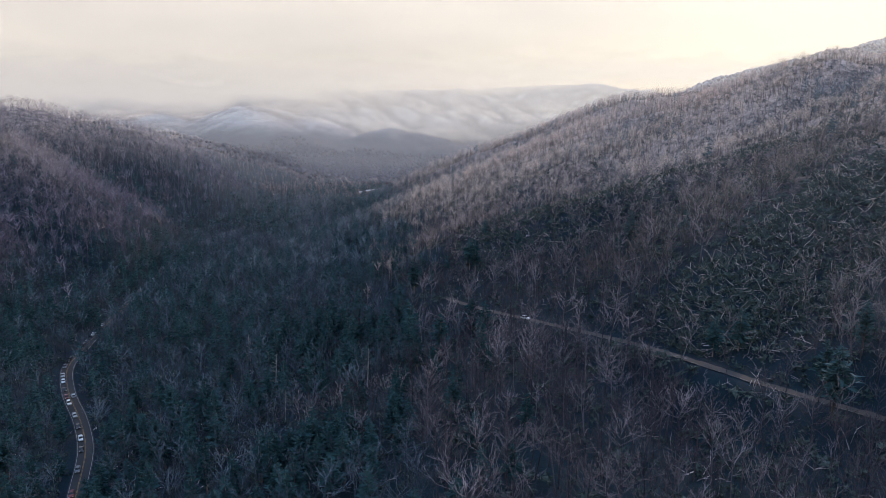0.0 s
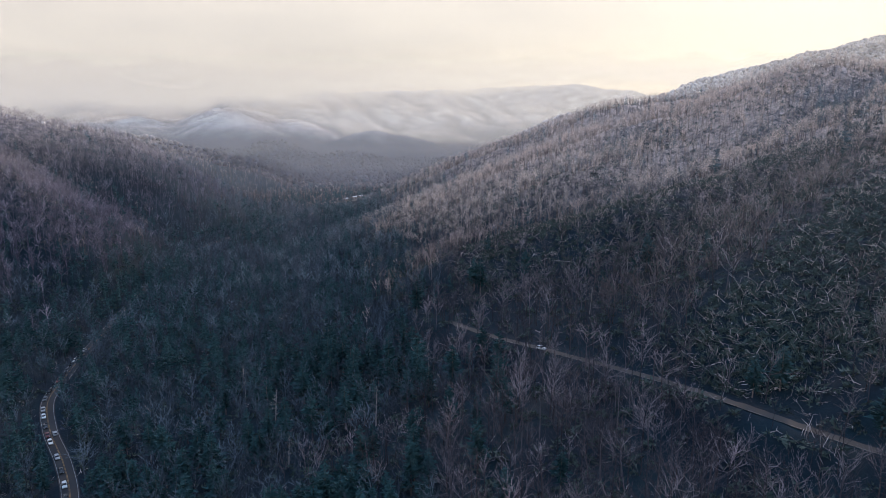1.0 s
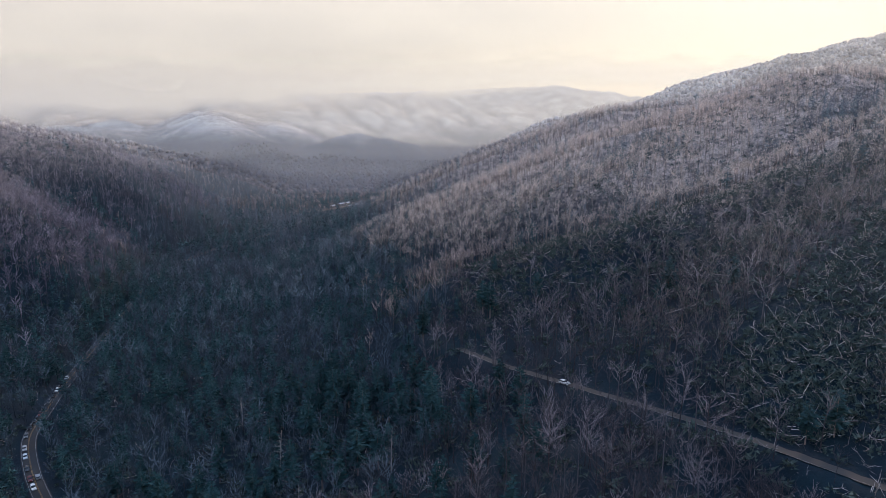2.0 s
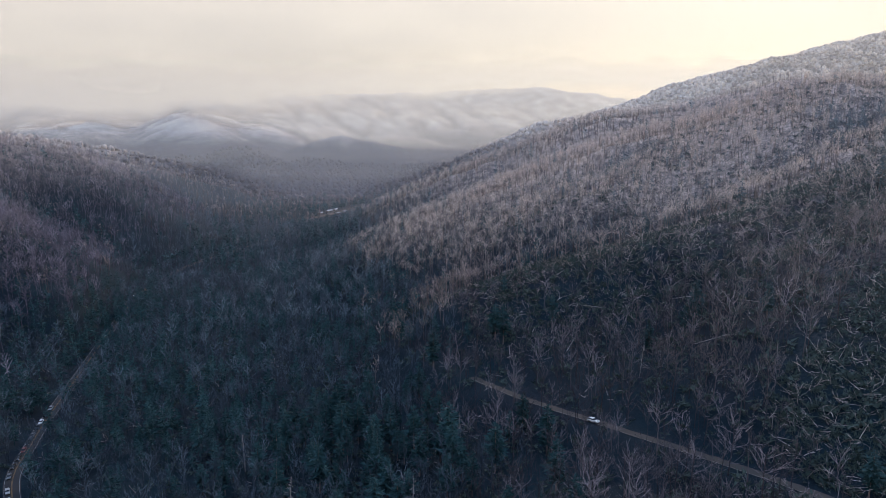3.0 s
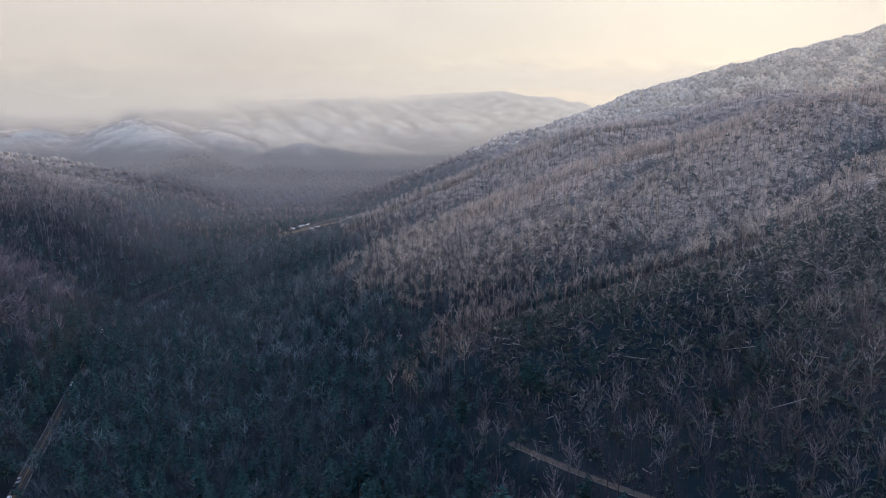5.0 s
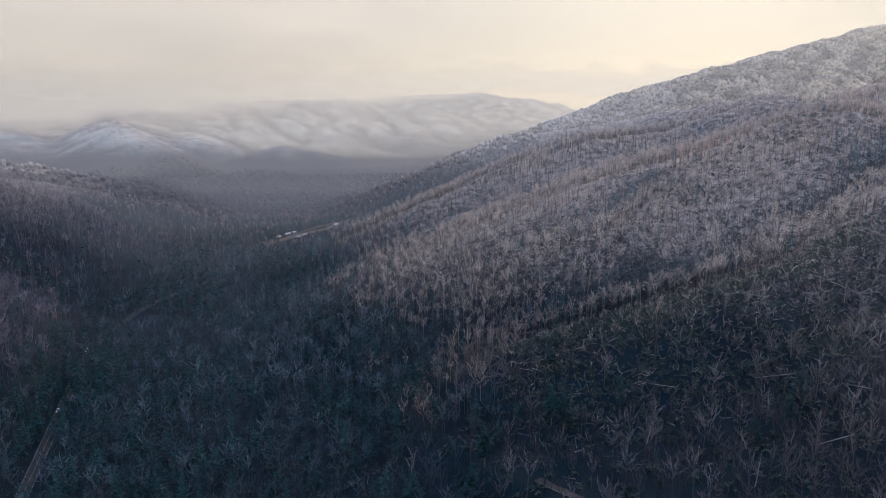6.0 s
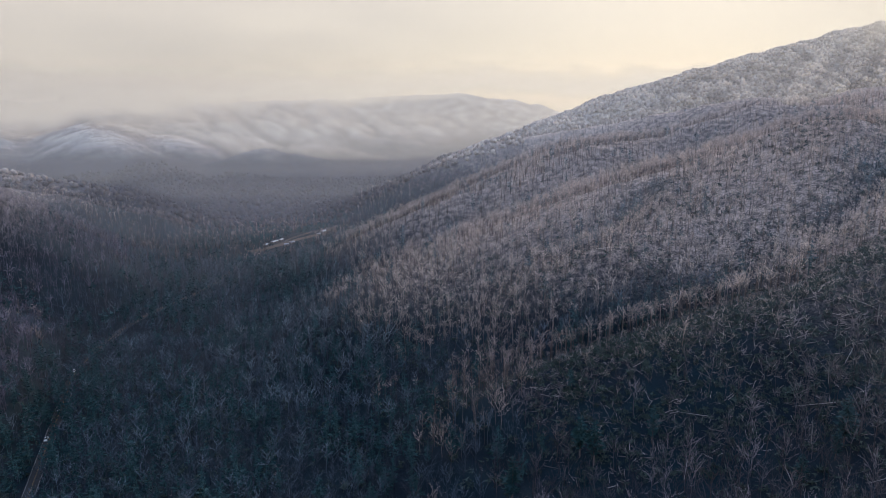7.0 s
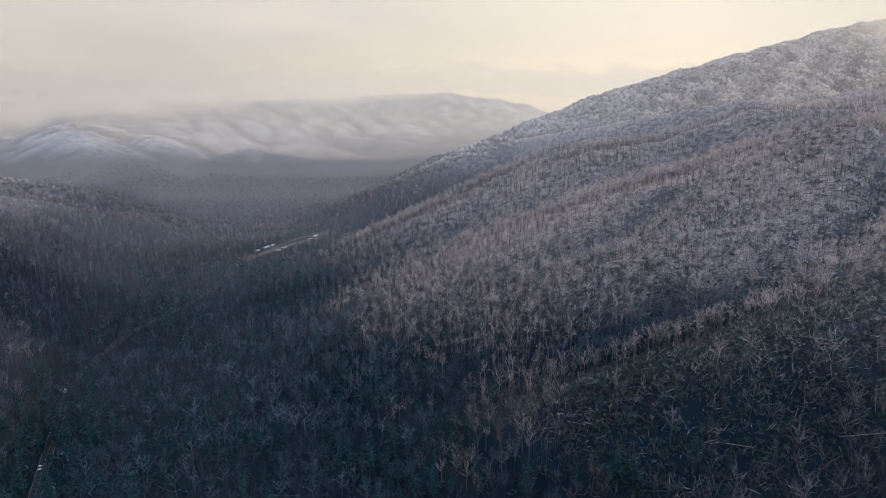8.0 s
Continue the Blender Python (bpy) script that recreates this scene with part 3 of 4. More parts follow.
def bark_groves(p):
    """The bare trees of the valley floor and gullies, of the floor's farther end, of the western hill and of the open
    slopes.
    """
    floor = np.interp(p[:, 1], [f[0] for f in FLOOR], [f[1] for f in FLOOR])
    # low and hollow places: valley shade is put into the bark colour
    shade_toned = (p[:, 2] - floor - 12 * waves(p[:, 0], p[:, 1], 80, 27) < 30) | (hollow(p) > 0.35)
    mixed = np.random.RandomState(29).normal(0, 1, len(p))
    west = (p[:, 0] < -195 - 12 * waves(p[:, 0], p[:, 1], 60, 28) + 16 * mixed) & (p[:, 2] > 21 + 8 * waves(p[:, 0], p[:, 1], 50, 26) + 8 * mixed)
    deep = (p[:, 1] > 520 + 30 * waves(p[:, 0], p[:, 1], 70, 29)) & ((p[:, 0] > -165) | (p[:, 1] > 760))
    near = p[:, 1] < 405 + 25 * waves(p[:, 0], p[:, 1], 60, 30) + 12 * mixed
    groves = ((shade_toned & ~west & ~deep, SHADE_BARK), (shade_toned & ~west & deep, VALE_BARK), (west, MAUVE_BARK), (~shade_toned & ~west & near, SLOPE_BARK), (~shade_toned & ~west & ~near, BARK))
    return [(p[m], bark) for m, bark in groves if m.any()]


def tree_heights(p, lo, hi, seed):
    return np.random.RandomState(seed).uniform(lo, hi, len(p)) * (1 - 0.25 * step01(120, 190, p[:, 2]))


def single_trees(name, shapes, places, heights, mats, label, category, group, seed):
    """Trees as things of their own: an empty at the foot with trunk and crown."""
    r = np.random.RandomState(seed)
    masters = []
    for trunk, crown in shapes:
        base = new(name)
        for part_name, shape, mat in (("trunk", trunk, mats[0]), ("crown", crown, mats[1])):
            v, t, w = shape.arrays()
            ob = new(part_name, raw_mesh(part_name, v, t, mat, twig=w, tint=np.zeros(len(v))))
            ob.parent = base
        tagged(base, label, category, group)
        masters.append(base)
    used = set()
    for p, h in zip(places, heights):
        k = r.randint(len(masters))
        w = h * r.uniform(0.85, 1.2)
        m = Matrix.LocRotScale(Vector((p[0], p[1], p[2] - 0.2)), Euler((0, 0, r.uniform(0, 6.28))), Vector((w, w, h)))
        if k not in used:
            used.add(k)
            masters[k].matrix_basis = m
        else:
            ob = copy_thing(masters[k], Matrix())
            ob.matrix_basis = m


def make_forest():
    near = scatter(5.7, 95, 430, 31)
    bare, green = split(near, 32)
    # the nearest three hundred of each kind stand as single trees
    for places, is_pine in ((bare, False), (green, True)):
        order = np.argsort(np.hypot(places[:, 0] - 20, places[:, 1] - 190))
        singles, rest = places[order[:290]], places[order[290:]]
        if is_pine:
            single_trees("pine_tree", [pine_tree(s, 18, 7, 6, 5) for s in (1, 2, 3, 4, 5, 6)], singles, tree_heights(singles, 13, 22, 41), (BARK, NEEDLES), "dark green conifer with a ragged crown in the valley forest", "tree", "evergreens of the valley forest", 51)
            plant("pine_forest", [joined(*pine_tree(s, 14, 6, 4, 3)) for s in (15, 16, 17, 18, 19)], rest, tree_heights(rest, 12, 21, 42), NEEDLES, "dense dark green conifers on the valley floor", "forest", 52)
        else:
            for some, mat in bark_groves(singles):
                single_trees("bare_tree", [bare_tree(s, 9, 6, 3, 3, 0.85) for s in (11, 12, 13, 14, 15, 16, 17, 18)], some, tree_heights(some, 11, 18, 43), (mat, mat), "leafless grey broadleaf tree with fine upswept branches" if mat == SLOPE_BARK else "leafless tree on the valley floor, bark toned dark for shade", "tree", "bare trees of the slope forest", 53)
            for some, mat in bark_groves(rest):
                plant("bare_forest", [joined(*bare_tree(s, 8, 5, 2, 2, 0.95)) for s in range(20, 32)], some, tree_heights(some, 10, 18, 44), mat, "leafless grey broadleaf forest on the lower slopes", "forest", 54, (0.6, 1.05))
    r = np.random.RandomState(91)
    x, y = r.uniform(-260, 330, 1500), r.uniform(-210, 100, 1500)
    keep = (near_line(x, y, VALLEY_LINE)[0] > 7) & (near_line(x, y, SLOPE_LINE)[0] > 5.5) & ((y < 92) | (np.abs(x) > 90))
    x, y = x[keep], y[keep]
    back = np.stack([x, y, ground_height(x, y)], 1)
    bare, green = split(back, 92)
    plant("bare_forest", [joined(*bare_tree(s, 6, 3, 1, 1, 2.1)) for s in range(130, 136)], bare, tree_heights(bare, 10, 17, 93), SHADE_BARK, "leafless forest round the lower end of the valley road", "forest", 94)
    plant("pine_forest", [joined(*pine_tree(s, 10, 5, 2, 3, 0.21)) for s in (140, 141)], green, tree_heights(green, 12, 20, 95), NEEDLES, "dark conifers round the lower end of the valley road", "forest", 96)
    mid = scatter(5.7, 430, 700, 33)
    bare, green = split(mid, 34)
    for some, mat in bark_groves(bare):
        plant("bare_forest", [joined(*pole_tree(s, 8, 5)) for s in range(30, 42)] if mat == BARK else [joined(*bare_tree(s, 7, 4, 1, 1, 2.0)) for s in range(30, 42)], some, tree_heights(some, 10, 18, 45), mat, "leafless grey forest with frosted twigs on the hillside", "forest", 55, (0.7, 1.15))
    plant("pine_forest", [joined(*pine_tree(s, 10, 5, 2, 3, 0.21)) for s in (40, 41, 42, 43)], green, tree_heights(green, 12, 20, 46), NEEDLES, "dark conifers scattered over the valley floor", "forest", 56)
    mid = scatter(6.4, 700, 1000, 35, 620)
    bare, green = split(mid, 36)
    for some, mat in bark_groves(bare):
        plant("bare_forest", [joined(*pole_tree(s, 6, 3, 1.35)) for s in range(50, 58)] if mat == BARK else [joined(*bare_tree(s, 6, 3, 1, 0, 2.2)) for s in range(50, 58)], some, tree_heights(some, 10, 17, 47), mat, "leafless grey forest on the farther spurs", "forest", 57, (0.7, 1.1))
    plant("pine_forest", [joined(*pine_tree(s, 9, 4, 1, 3, 0.22)) for s in (60, 61, 62, 63)], green, tree_heights(green, 12, 20, 48), NEEDLES, "dark conifers in the middle of the valley", "forest", 58)
    far = scatter(9.4, 1000, 1400, 37, 640)
    bare, green = split(far, 38)
    plant("bare_forest", [joined(*pole_tree(s, 5, 2, 1.8)) for s in range(70, 76)], bare, tree_heights(bare, 9, 15, 49), BARK, "distant leafless forest up the valley", "forest", 59, (0.8, 1.2))
    plant("pine_forest", [joined(*pine_tree(s, 7, 3, 1, 3, 0.24)) for s in (80, 81, 82)], green, tree_heights(green, 10, 17, 50), NEEDLES, "distant dark conifers up the valley", "forest", 60)
    far = scatter(34.0, 1400, 2100, 39, 240)
    far = far[(far[:, 0] > -500) & (np.random.RandomState(40).uniform(0, 1, len(far)) < 0.5 * step01(10, -20, far[:, 2]))]
    plant("pine_forest", [joined(*pine_tree(s, 6, 3, 1, 3, 0.25)) for s in (120, 121)], far, tree_heights(far, 9, 15, 65), NEEDLES, "conifers scattered over the far valley floor", "forest", 66)


def far_tree(seed):
    """A frosted crown reduced to a ragged rounded tuft, for woods a mile away."""
    t = Shape(seed)
    rings = ((0.42, 0.0), (0.50, 0.28), (0.30, 0.56))
    turn = t.r.uniform(0, 6.28)
    for wide, z in rings:
        for k in range(5):
            a = turn + k * 1.257 + t.r.uniform(-0.35, 0.35)
            w = wide * t.r.uniform(0.7, 1.25)
            t.v.append(np.array((math.cos(a) * w, math.sin(a) * w, z + t.r.uniform(-0.08, 0.08))))
    t.v.append(np.array((t.r.normal(0, 0.1), t.r.normal(0, 0.1), t.r.uniform(0.68, 0.85))))
    t.w += [0.5] * 16
    for o in (0, 5):
        for k in range(5):
            j = (k + 1) % 5
            t.t += [(o + k, o + j, o + 5 + j), (o + k, o + 5 + j, o + 5 + k)]
    t.t += [(10 + k, 10 + (k + 1) % 5, 15) for k in range(5)]
    return t.arrays()


def dot_tree(seed):
    """A frosted crown two miles away: a low ragged tuft."""
    t = Shape(seed)
    ang = np.arange(4) * 1.571 + t.r.uniform(-0.5, 0.5, 4)
    t.v.extend(np.array((math.cos(a) * w, math.sin(a) * w, 0.0)) for a, w in zip(ang, t.r.uniform(0.45, 0.85, 4)))
    t.v.append(np.array((t.r.normal(0, 0.12), t.r.normal(0, 0.12), 0.6)))
    t.w += [0.5] * 5
    t.t += [(k, (k + 1) % 4, 4) for k in range(4)]
    return t.arrays()


def make_far_forest():
    kinds, dots = [far_tree(s) for s in range(10)], [dot_tree(s) for s in range(10)]
    p = scatter(12.6, 1700, 2750, 61, 2600)
    p = p[(p[:, 0] > 330 + 0.6 * (p[:, 1] - 1750))]
    plant("far_forest", kinds, p, np.random.RandomState(62).uniform(10, 16, len(p)), FAR, "distant frosted forest on the mountainside", "forest", 63, (0.7, 1.1))
    p = scatter(13.2, 1340, 2250, 83, 700)
    p = p[(p[:, 0] > -1000) & (p[:, 0] < 330 + 0.6 * np.maximum(0, p[:, 1] - 1750))]
    plant("far_forest", kinds, p, np.random.RandomState(84).uniform(7, 13, len(p)), FAR, "distant bare brown woods up the valley", "forest", 85, (0.8, 1.2))
    p = scatter(13.0, 2250, 4450, 64, 1200)
    p = p[(p[:, 0] > -1700) & (p[:, 0] < 330 + 0.6 * (p[:, 1] - 1750)) & (p[:, 0] < 1300) & (p[:, 1] < far_crest(p[:, 0]) - 60)]
    plant("far_forest", dots, p, np.random.RandomState(65).uniform(3.5, 6.5, len(p)), FAR, "hazy frosted forest on the spurs of the far mountain", "forest", 66, (0.9, 1.4))


def bush_kinds(first, leaves, wide):
    kinds = []
    for s in range(first, first + 6):
        bush = Shape(s)
        for i in range(leaves):
            a = unit(bush.r.uniform(0, 6.28), bush.r.uniform(0.0, 1.4)) * bush.r.uniform(0.5, 1.0)
            bush.sliver(a * 0.75, a + bush.r.normal(0, 0.25, 3), wide, 0.4)
        kinds.append(bush.arrays())
    return kinds


def stick_kinds(first):
    """Dead saplings: a few thin leaning stems, some forked, some fallen."""
    kinds = []
    for s in range(first, first + 12):
        t = Shape(s)
        for i in range(t.r.randint(2, 5)):
            a = np.array((t.r.normal(0, 0.25), t.r.normal(0, 0.25), t.r.uniform(0.0, 0.4)))
            way = unit(t.r.uniform(0, 6.28), t.r.uniform(0.0, 1.3))
            b = a + way * t.r.uniform(0.5, 1.3)
            t.sliver(a, b, t.r.uniform(0.04, 0.075), t.r.uniform(0.2, 1.0))
            for k in range(2):
                c = a + (b - a) * t.r.uniform(0.4, 0.9)
                t.sliver(c, c + (way + t.r.normal(0, 0.5, 3)) * t.r.uniform(0.2, 0.5), 0.04, 1.0)
        kinds.append(t.arrays())
    return kinds


def make_laurel():
    p = scatter(5.5, 100, 640, 67)
    share = 0.25 + 0.25 * step01(340, 300, p[:, 1]) + 0.5 * step01(0.0, 0.9, waves(p[:, 0], p[:, 1], 70, 23)) + 0.4 * step01(40, 80, p[:, 0]) * step01(360, 320, p[:, 1])
    p = p[np.random.RandomState(68).uniform(0, 1, len(p)) < share]
    plant("laurel_thicket", bush_kinds(900, 26, 0.28), p, np.random.RandomState(69).uniform(1.4, 3.2, len(p)), LAUREL, "low evergreen laurel under the bare trees", "shrubs", 70, (0.9, 1.6))
    p = scatter(2.9, 215, 480, 71)
    p = p[np.random.RandomState(72).uniform(0, 1, len(p)) < laurel_slope(p) * (1.1 - 0.5 * step01(330, 380, p[:, 1]))]
    plant("laurel_thicket", bush_kinds(910, 38, 0.17), p, np.random.RandomState(73).uniform(1.6, 3.4, len(p)), LAUREL, "dense evergreen laurel covering a hillside spur", "shrubs", 74, (0.7, 1.1))
    p = scatter(5.0, 360, 800, 79)
    floor = np.interp(p[:, 1], [f[0] for f in FLOOR], [f[1] for f in FLOOR])
    p = p[np.random.RandomState(80).uniform(0, 1, len(p)) < step01(30, 75, p[:, 2] - floor) * step01(360, 410, p[:, 1])]
    plant("frosted_scrub", [joined(*bare_tree(s, 5, 2, 0, 0, 5.0)) for s in range(150, 156)], p, np.random.RandomState(81).uniform(1.6, 4.2, len(p)), BARK, "frosted undergrowth between the stems of the upper slope", "shrubs", 82, (1.0, 1.8))
    p = scatter(3.4, 120, 475, 75)
    p = p[np.random.RandomState(76).uniform(0, 1, len(p)) < 0.05 + 0.8 * laurel_slope(p)]
    plant("bare_scrub", stick_kinds(100), p, np.random.RandomState(77).uniform(2.2, 5.2, len(p)), SCRUB, "bleached leaning sticks and saplings between the laurels", "shrubs", 78, (0.8, 1.2))


# ---- roads ----
def ribbon(line, lo, hi, lift):
    """Verts and quads of a band along a line, between two offsets to its right."""
    way = np.gradient(line[:, :2], axis=0)
    way /= np.linalg.norm(way, axis=1)[:, None]
    right = np.stack([way[:, 1], -way[:, 0]], 1)
    a, b = line.copy(), line.copy()
    a[:, :2] += right * lo
    b[:, :2] += right * hi
    v = np.empty((2 * len(line), 3))
    v[0::2], v[1::2] = a, b
    v[:, 2] += lift
    i = np.arange(len(line) - 1) * 2
    return v, np.stack([i, i + 1, i + 3, i + 2], 1)


def make_roads():
    for name, line, half, mat, label in (("valley_road", VALLEY_LINE, 3.4, ASPHALT, "winding two-lane asphalt road with painted lines"), ("slope_road", SLOPE_LINE, 1.8, GRAVEL, "narrow leaf-strewn road cut along the forested slope")):
        fine = smooth_line(line, 2.0)
        if name == "slope_road":
            fine = fine[fine[:, 1] < 348]
        v, quads = ribbon(fine, -half, half, 0.25)
        fray = np.random.RandomState(97).uniform(-0.35, 0.35, len(v)) if name == "slope_road" else np.zeros(len(v))
        v[:, :2] += fray[:, None] * np.repeat(v[1::2, :2] - v[0::2, :2], 2, axis=0) / (2 * half)
        road = tagged(new(name, raw_mesh(name, v, quads, mat)), label, "road", kind="structure")
        if name == "valley_road":
            for lo, hi, paint in ((-2.95, -2.83, WHITE_LINE), (2.83, 2.95, WHITE_LINE), (-0.20, -0.10, YELLOW_LINE), (0.10, 0.20, YELLOW_LINE)):
                stripe = new("road_line", raw_mesh("road_line", *ribbon(fine, lo, hi, 0.29), paint))
                stripe.parent = road
        else:
            stripe = new("road_line", raw_mesh("road_line", *ribbon(fine, -1.7, -1.62, 0.29), WHITE_LINE))
            stripe.parent = road


def make_mist_material(name, thickness, low, high, glow, top):
    """Thin mist: scatters light both ways, or emits its own brightness if glow is set; thins out with height between
    low and high, or thickens if they are swapped.
    """
    m, n = material(name)
    where = n.add("ShaderNodeNewGeometry").outputs["Position"]
    z = n.add("ShaderNodeSeparateXYZ", {0: where}).outputs[2]
    ragged = n.add("ShaderNodeMapping", {0: where, 3: (1.0, 1.0, 3.0)}).outputs[0]
    drift = n.noise(ragged, 0.0035, 4.0)
    z = n.math("ADD", z, n.math("MULTIPLY", n.math("SUBTRACT", drift, 0.5), 160.0))
    if thickness > 0.9:
        z = n.math("ADD", z, n.ramp(n.add("ShaderNodeSeparateXYZ", {0: where}).outputs[0], -1300.0, 300.0, 60.0, -5.0))
        z = n.math("ADD", z, n.ramp(n.add("ShaderNodeSeparateXYZ", {0: where}).outputs[0], 350.0, 900.0, 0.0, -38.0))
    dense = n.math("MULTIPLY", n.ramp(z, low, high), thickness)
    dense = n.math("MULTIPLY", dense, n.ramp(n.add("ShaderNodeAttribute", attribute_name="above").outputs["Fac"], 0.0, 32.0))
    if top:
        dense = n.math("MULTIPLY", dense, n.ramp(z, top, top - 110.0))
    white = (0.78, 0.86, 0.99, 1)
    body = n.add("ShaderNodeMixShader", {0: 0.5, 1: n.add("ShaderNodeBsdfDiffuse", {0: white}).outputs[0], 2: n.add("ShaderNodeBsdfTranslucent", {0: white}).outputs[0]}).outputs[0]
    # emission stands in for sunlit haze, warmer and brighter to the right
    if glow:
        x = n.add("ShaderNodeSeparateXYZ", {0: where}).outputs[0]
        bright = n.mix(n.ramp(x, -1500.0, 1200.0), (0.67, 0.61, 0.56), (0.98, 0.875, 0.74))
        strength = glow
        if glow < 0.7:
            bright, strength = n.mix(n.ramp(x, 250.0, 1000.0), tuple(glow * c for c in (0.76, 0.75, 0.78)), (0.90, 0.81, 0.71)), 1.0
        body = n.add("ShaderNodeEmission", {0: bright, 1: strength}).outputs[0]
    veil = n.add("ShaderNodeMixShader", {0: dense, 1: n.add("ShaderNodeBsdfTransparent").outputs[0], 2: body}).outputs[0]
    n.add("ShaderNodeOutputMaterial", {"Surface": veil})
    return m


def make_mist():
    """Banks of haze that hang across the valley, and the low cloud on the far mountains; from 1660 m on the sheets
    glow.
    """
    thin, blue = "thin haze hanging across the wooded valley", "glowing sheet standing in for blue haze before the distant hills"
    banks = ((560, 0.018, 600, -300, 0, thin), (800, 0.055, 600, -300, 0, thin), (1090, 0.14, 600, -300, 0, thin), (1360, 0.12, 600, -300, 0, thin), (1660, 0.9, 235, 400, 1.0, "glowing sheet of low cloud drifting over the frosted mountain"), (1700, 0.23, 600, -300, 0.42, blue),
             (2150, 0.16, 600, -300, 0.69, blue), (2800, 0.42, -220, 140, 1.0, blue), (4300, 0.98, 125, 210, 1.0, "glowing sheet of low cloud hiding the far mountain tops"))
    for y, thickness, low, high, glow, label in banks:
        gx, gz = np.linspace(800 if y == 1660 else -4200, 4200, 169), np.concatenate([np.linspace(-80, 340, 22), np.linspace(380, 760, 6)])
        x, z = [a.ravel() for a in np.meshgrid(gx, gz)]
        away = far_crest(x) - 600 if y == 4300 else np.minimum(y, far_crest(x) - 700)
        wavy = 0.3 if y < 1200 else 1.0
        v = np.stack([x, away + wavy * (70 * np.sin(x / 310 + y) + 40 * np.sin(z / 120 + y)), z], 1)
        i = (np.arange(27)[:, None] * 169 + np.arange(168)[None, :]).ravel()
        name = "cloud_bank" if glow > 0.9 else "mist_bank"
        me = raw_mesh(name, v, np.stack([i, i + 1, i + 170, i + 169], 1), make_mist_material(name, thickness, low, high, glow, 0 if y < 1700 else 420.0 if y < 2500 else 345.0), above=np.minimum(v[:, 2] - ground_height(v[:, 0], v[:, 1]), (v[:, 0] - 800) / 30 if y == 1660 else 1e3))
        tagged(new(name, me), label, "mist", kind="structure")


# ---- cars ----
def part(name, bm, mat, parent, label=""):
    me = bpy.data.meshes.new(name)
    bm.to_mesh(me)
    bm.free()
    me.materials.append(mat)
    ob = new(name, me)
    ob.parent = parent
    if label:
        ob["label"] = label
    return ob


def extruded(profile, half, inset=0.0):
    """A side profile (y, z) drawn out across the width, its upper points set in a little."""
    bm = bmesh.new()
    top = max(z for _, z in profile)
    rings = []
    for sign in (-1, 1):
        rings.append([bm.verts.new((sign * (half - inset * z / top), y, z)) for y, z in profile])
    n = len(profile)
    bm.faces.new(rings[0])
    bm.faces.new(rings[1][::-1])
    for k in range(n):
        bm.faces.new((rings[0][k], rings[1][k], rings[1][(k + 1) % n], rings[0][(k + 1) % n]))
    bmesh.ops.recalc_face_normals(bm, faces=bm.faces)
    bmesh.ops.bevel(bm, geom=[e for e in bm.edges], offset=0.05, segments=1, affect="EDGES")
    return bm


def boxed(x0, x1, y0, y1, z0, z1, bevel=0.0):
    bm = bmesh.new()
    bmesh.ops.create_cube(bm, size=1.0, matrix=Matrix.Translation(((x0 + x1) / 2, (y0 + y1) / 2, (z0 + z1) / 2)) @ Matrix.Diagonal((x1 - x0, y1 - y0, z1 - z0, 1)))
    if bevel:
        bmesh.ops.bevel(bm, geom=list(bm.edges), offset=bevel, segments=1, affect="EDGES")
    return bm


RUBBER, GLASS, LAMP = plain("rubber", (0.02, 0.02, 0.02), 0.8), plain("tinted_glass", (0.02, 0.025, 0.03), 0.08), plain("lamp_glass", (0.8, 0.8, 0.78), 0.15)


def make_car(colour_name, paint, tall):
    """A car about 4.6 m long that faces +y."""
    car = new("car")
    part("body", extruded(((-2.3, 0.35), (2.3, 0.35), (2.32, 0.75), (1.0, 0.98), (-2.25, 1.02)), 0.92, 0.04), paint, car)
    part("roof", extruded(((-1.9, 1.4 * tall), (-1.7, 1.52 * tall), (0.1, 1.52 * tall), (0.3, 1.42 * tall)), 0.78, 0.06), paint, car)
    part("windows", extruded(((-2.15, 1.0), (0.95, 0.98), (0.25, 1.44 * tall), (-1.9, 1.44 * tall)), 0.84, 0.10), GLASS, car, "dark tinted car windows")
    for x in (-0.82, 0.82):
        for y in (-1.4, 1.42):
            bm = bmesh.new()
            bmesh.ops.create_cone(bm, cap_ends=True, segments=12, radius1=0.34, radius2=0.34, depth=0.22, matrix=Matrix.Translation((x, y, 0.34)) @ Matrix.Rotation(math.pi / 2, 4, "Y"))
            part("wheel", bm, RUBBER, car)
    for x in (-0.66, 0.66):
        part("headlight", boxed(x - 0.18, x + 0.18, 2.22, 2.34, 0.62, 0.78, 0.02), LAMP, car, "clear glass headlight")
    return tagged(car, f"{colour_name} car driving on the valley road", "car", "cars in the valley traffic")


PAINTS = {"white": plain("white_car_paint", (0.80, 0.80, 0.80), 0.3), "silver": plain("silver_car_paint", (0.38, 0.39, 0.41), 0.3), "black": plain("black_car_paint", (0.02, 0.02, 0.024), 0.25), "dark red": plain("red_car_paint", (0.16, 0.02, 0.02), 0.3), "grey": plain("grey_car_paint", (0.12, 0.125, 0.135), 0.3)}


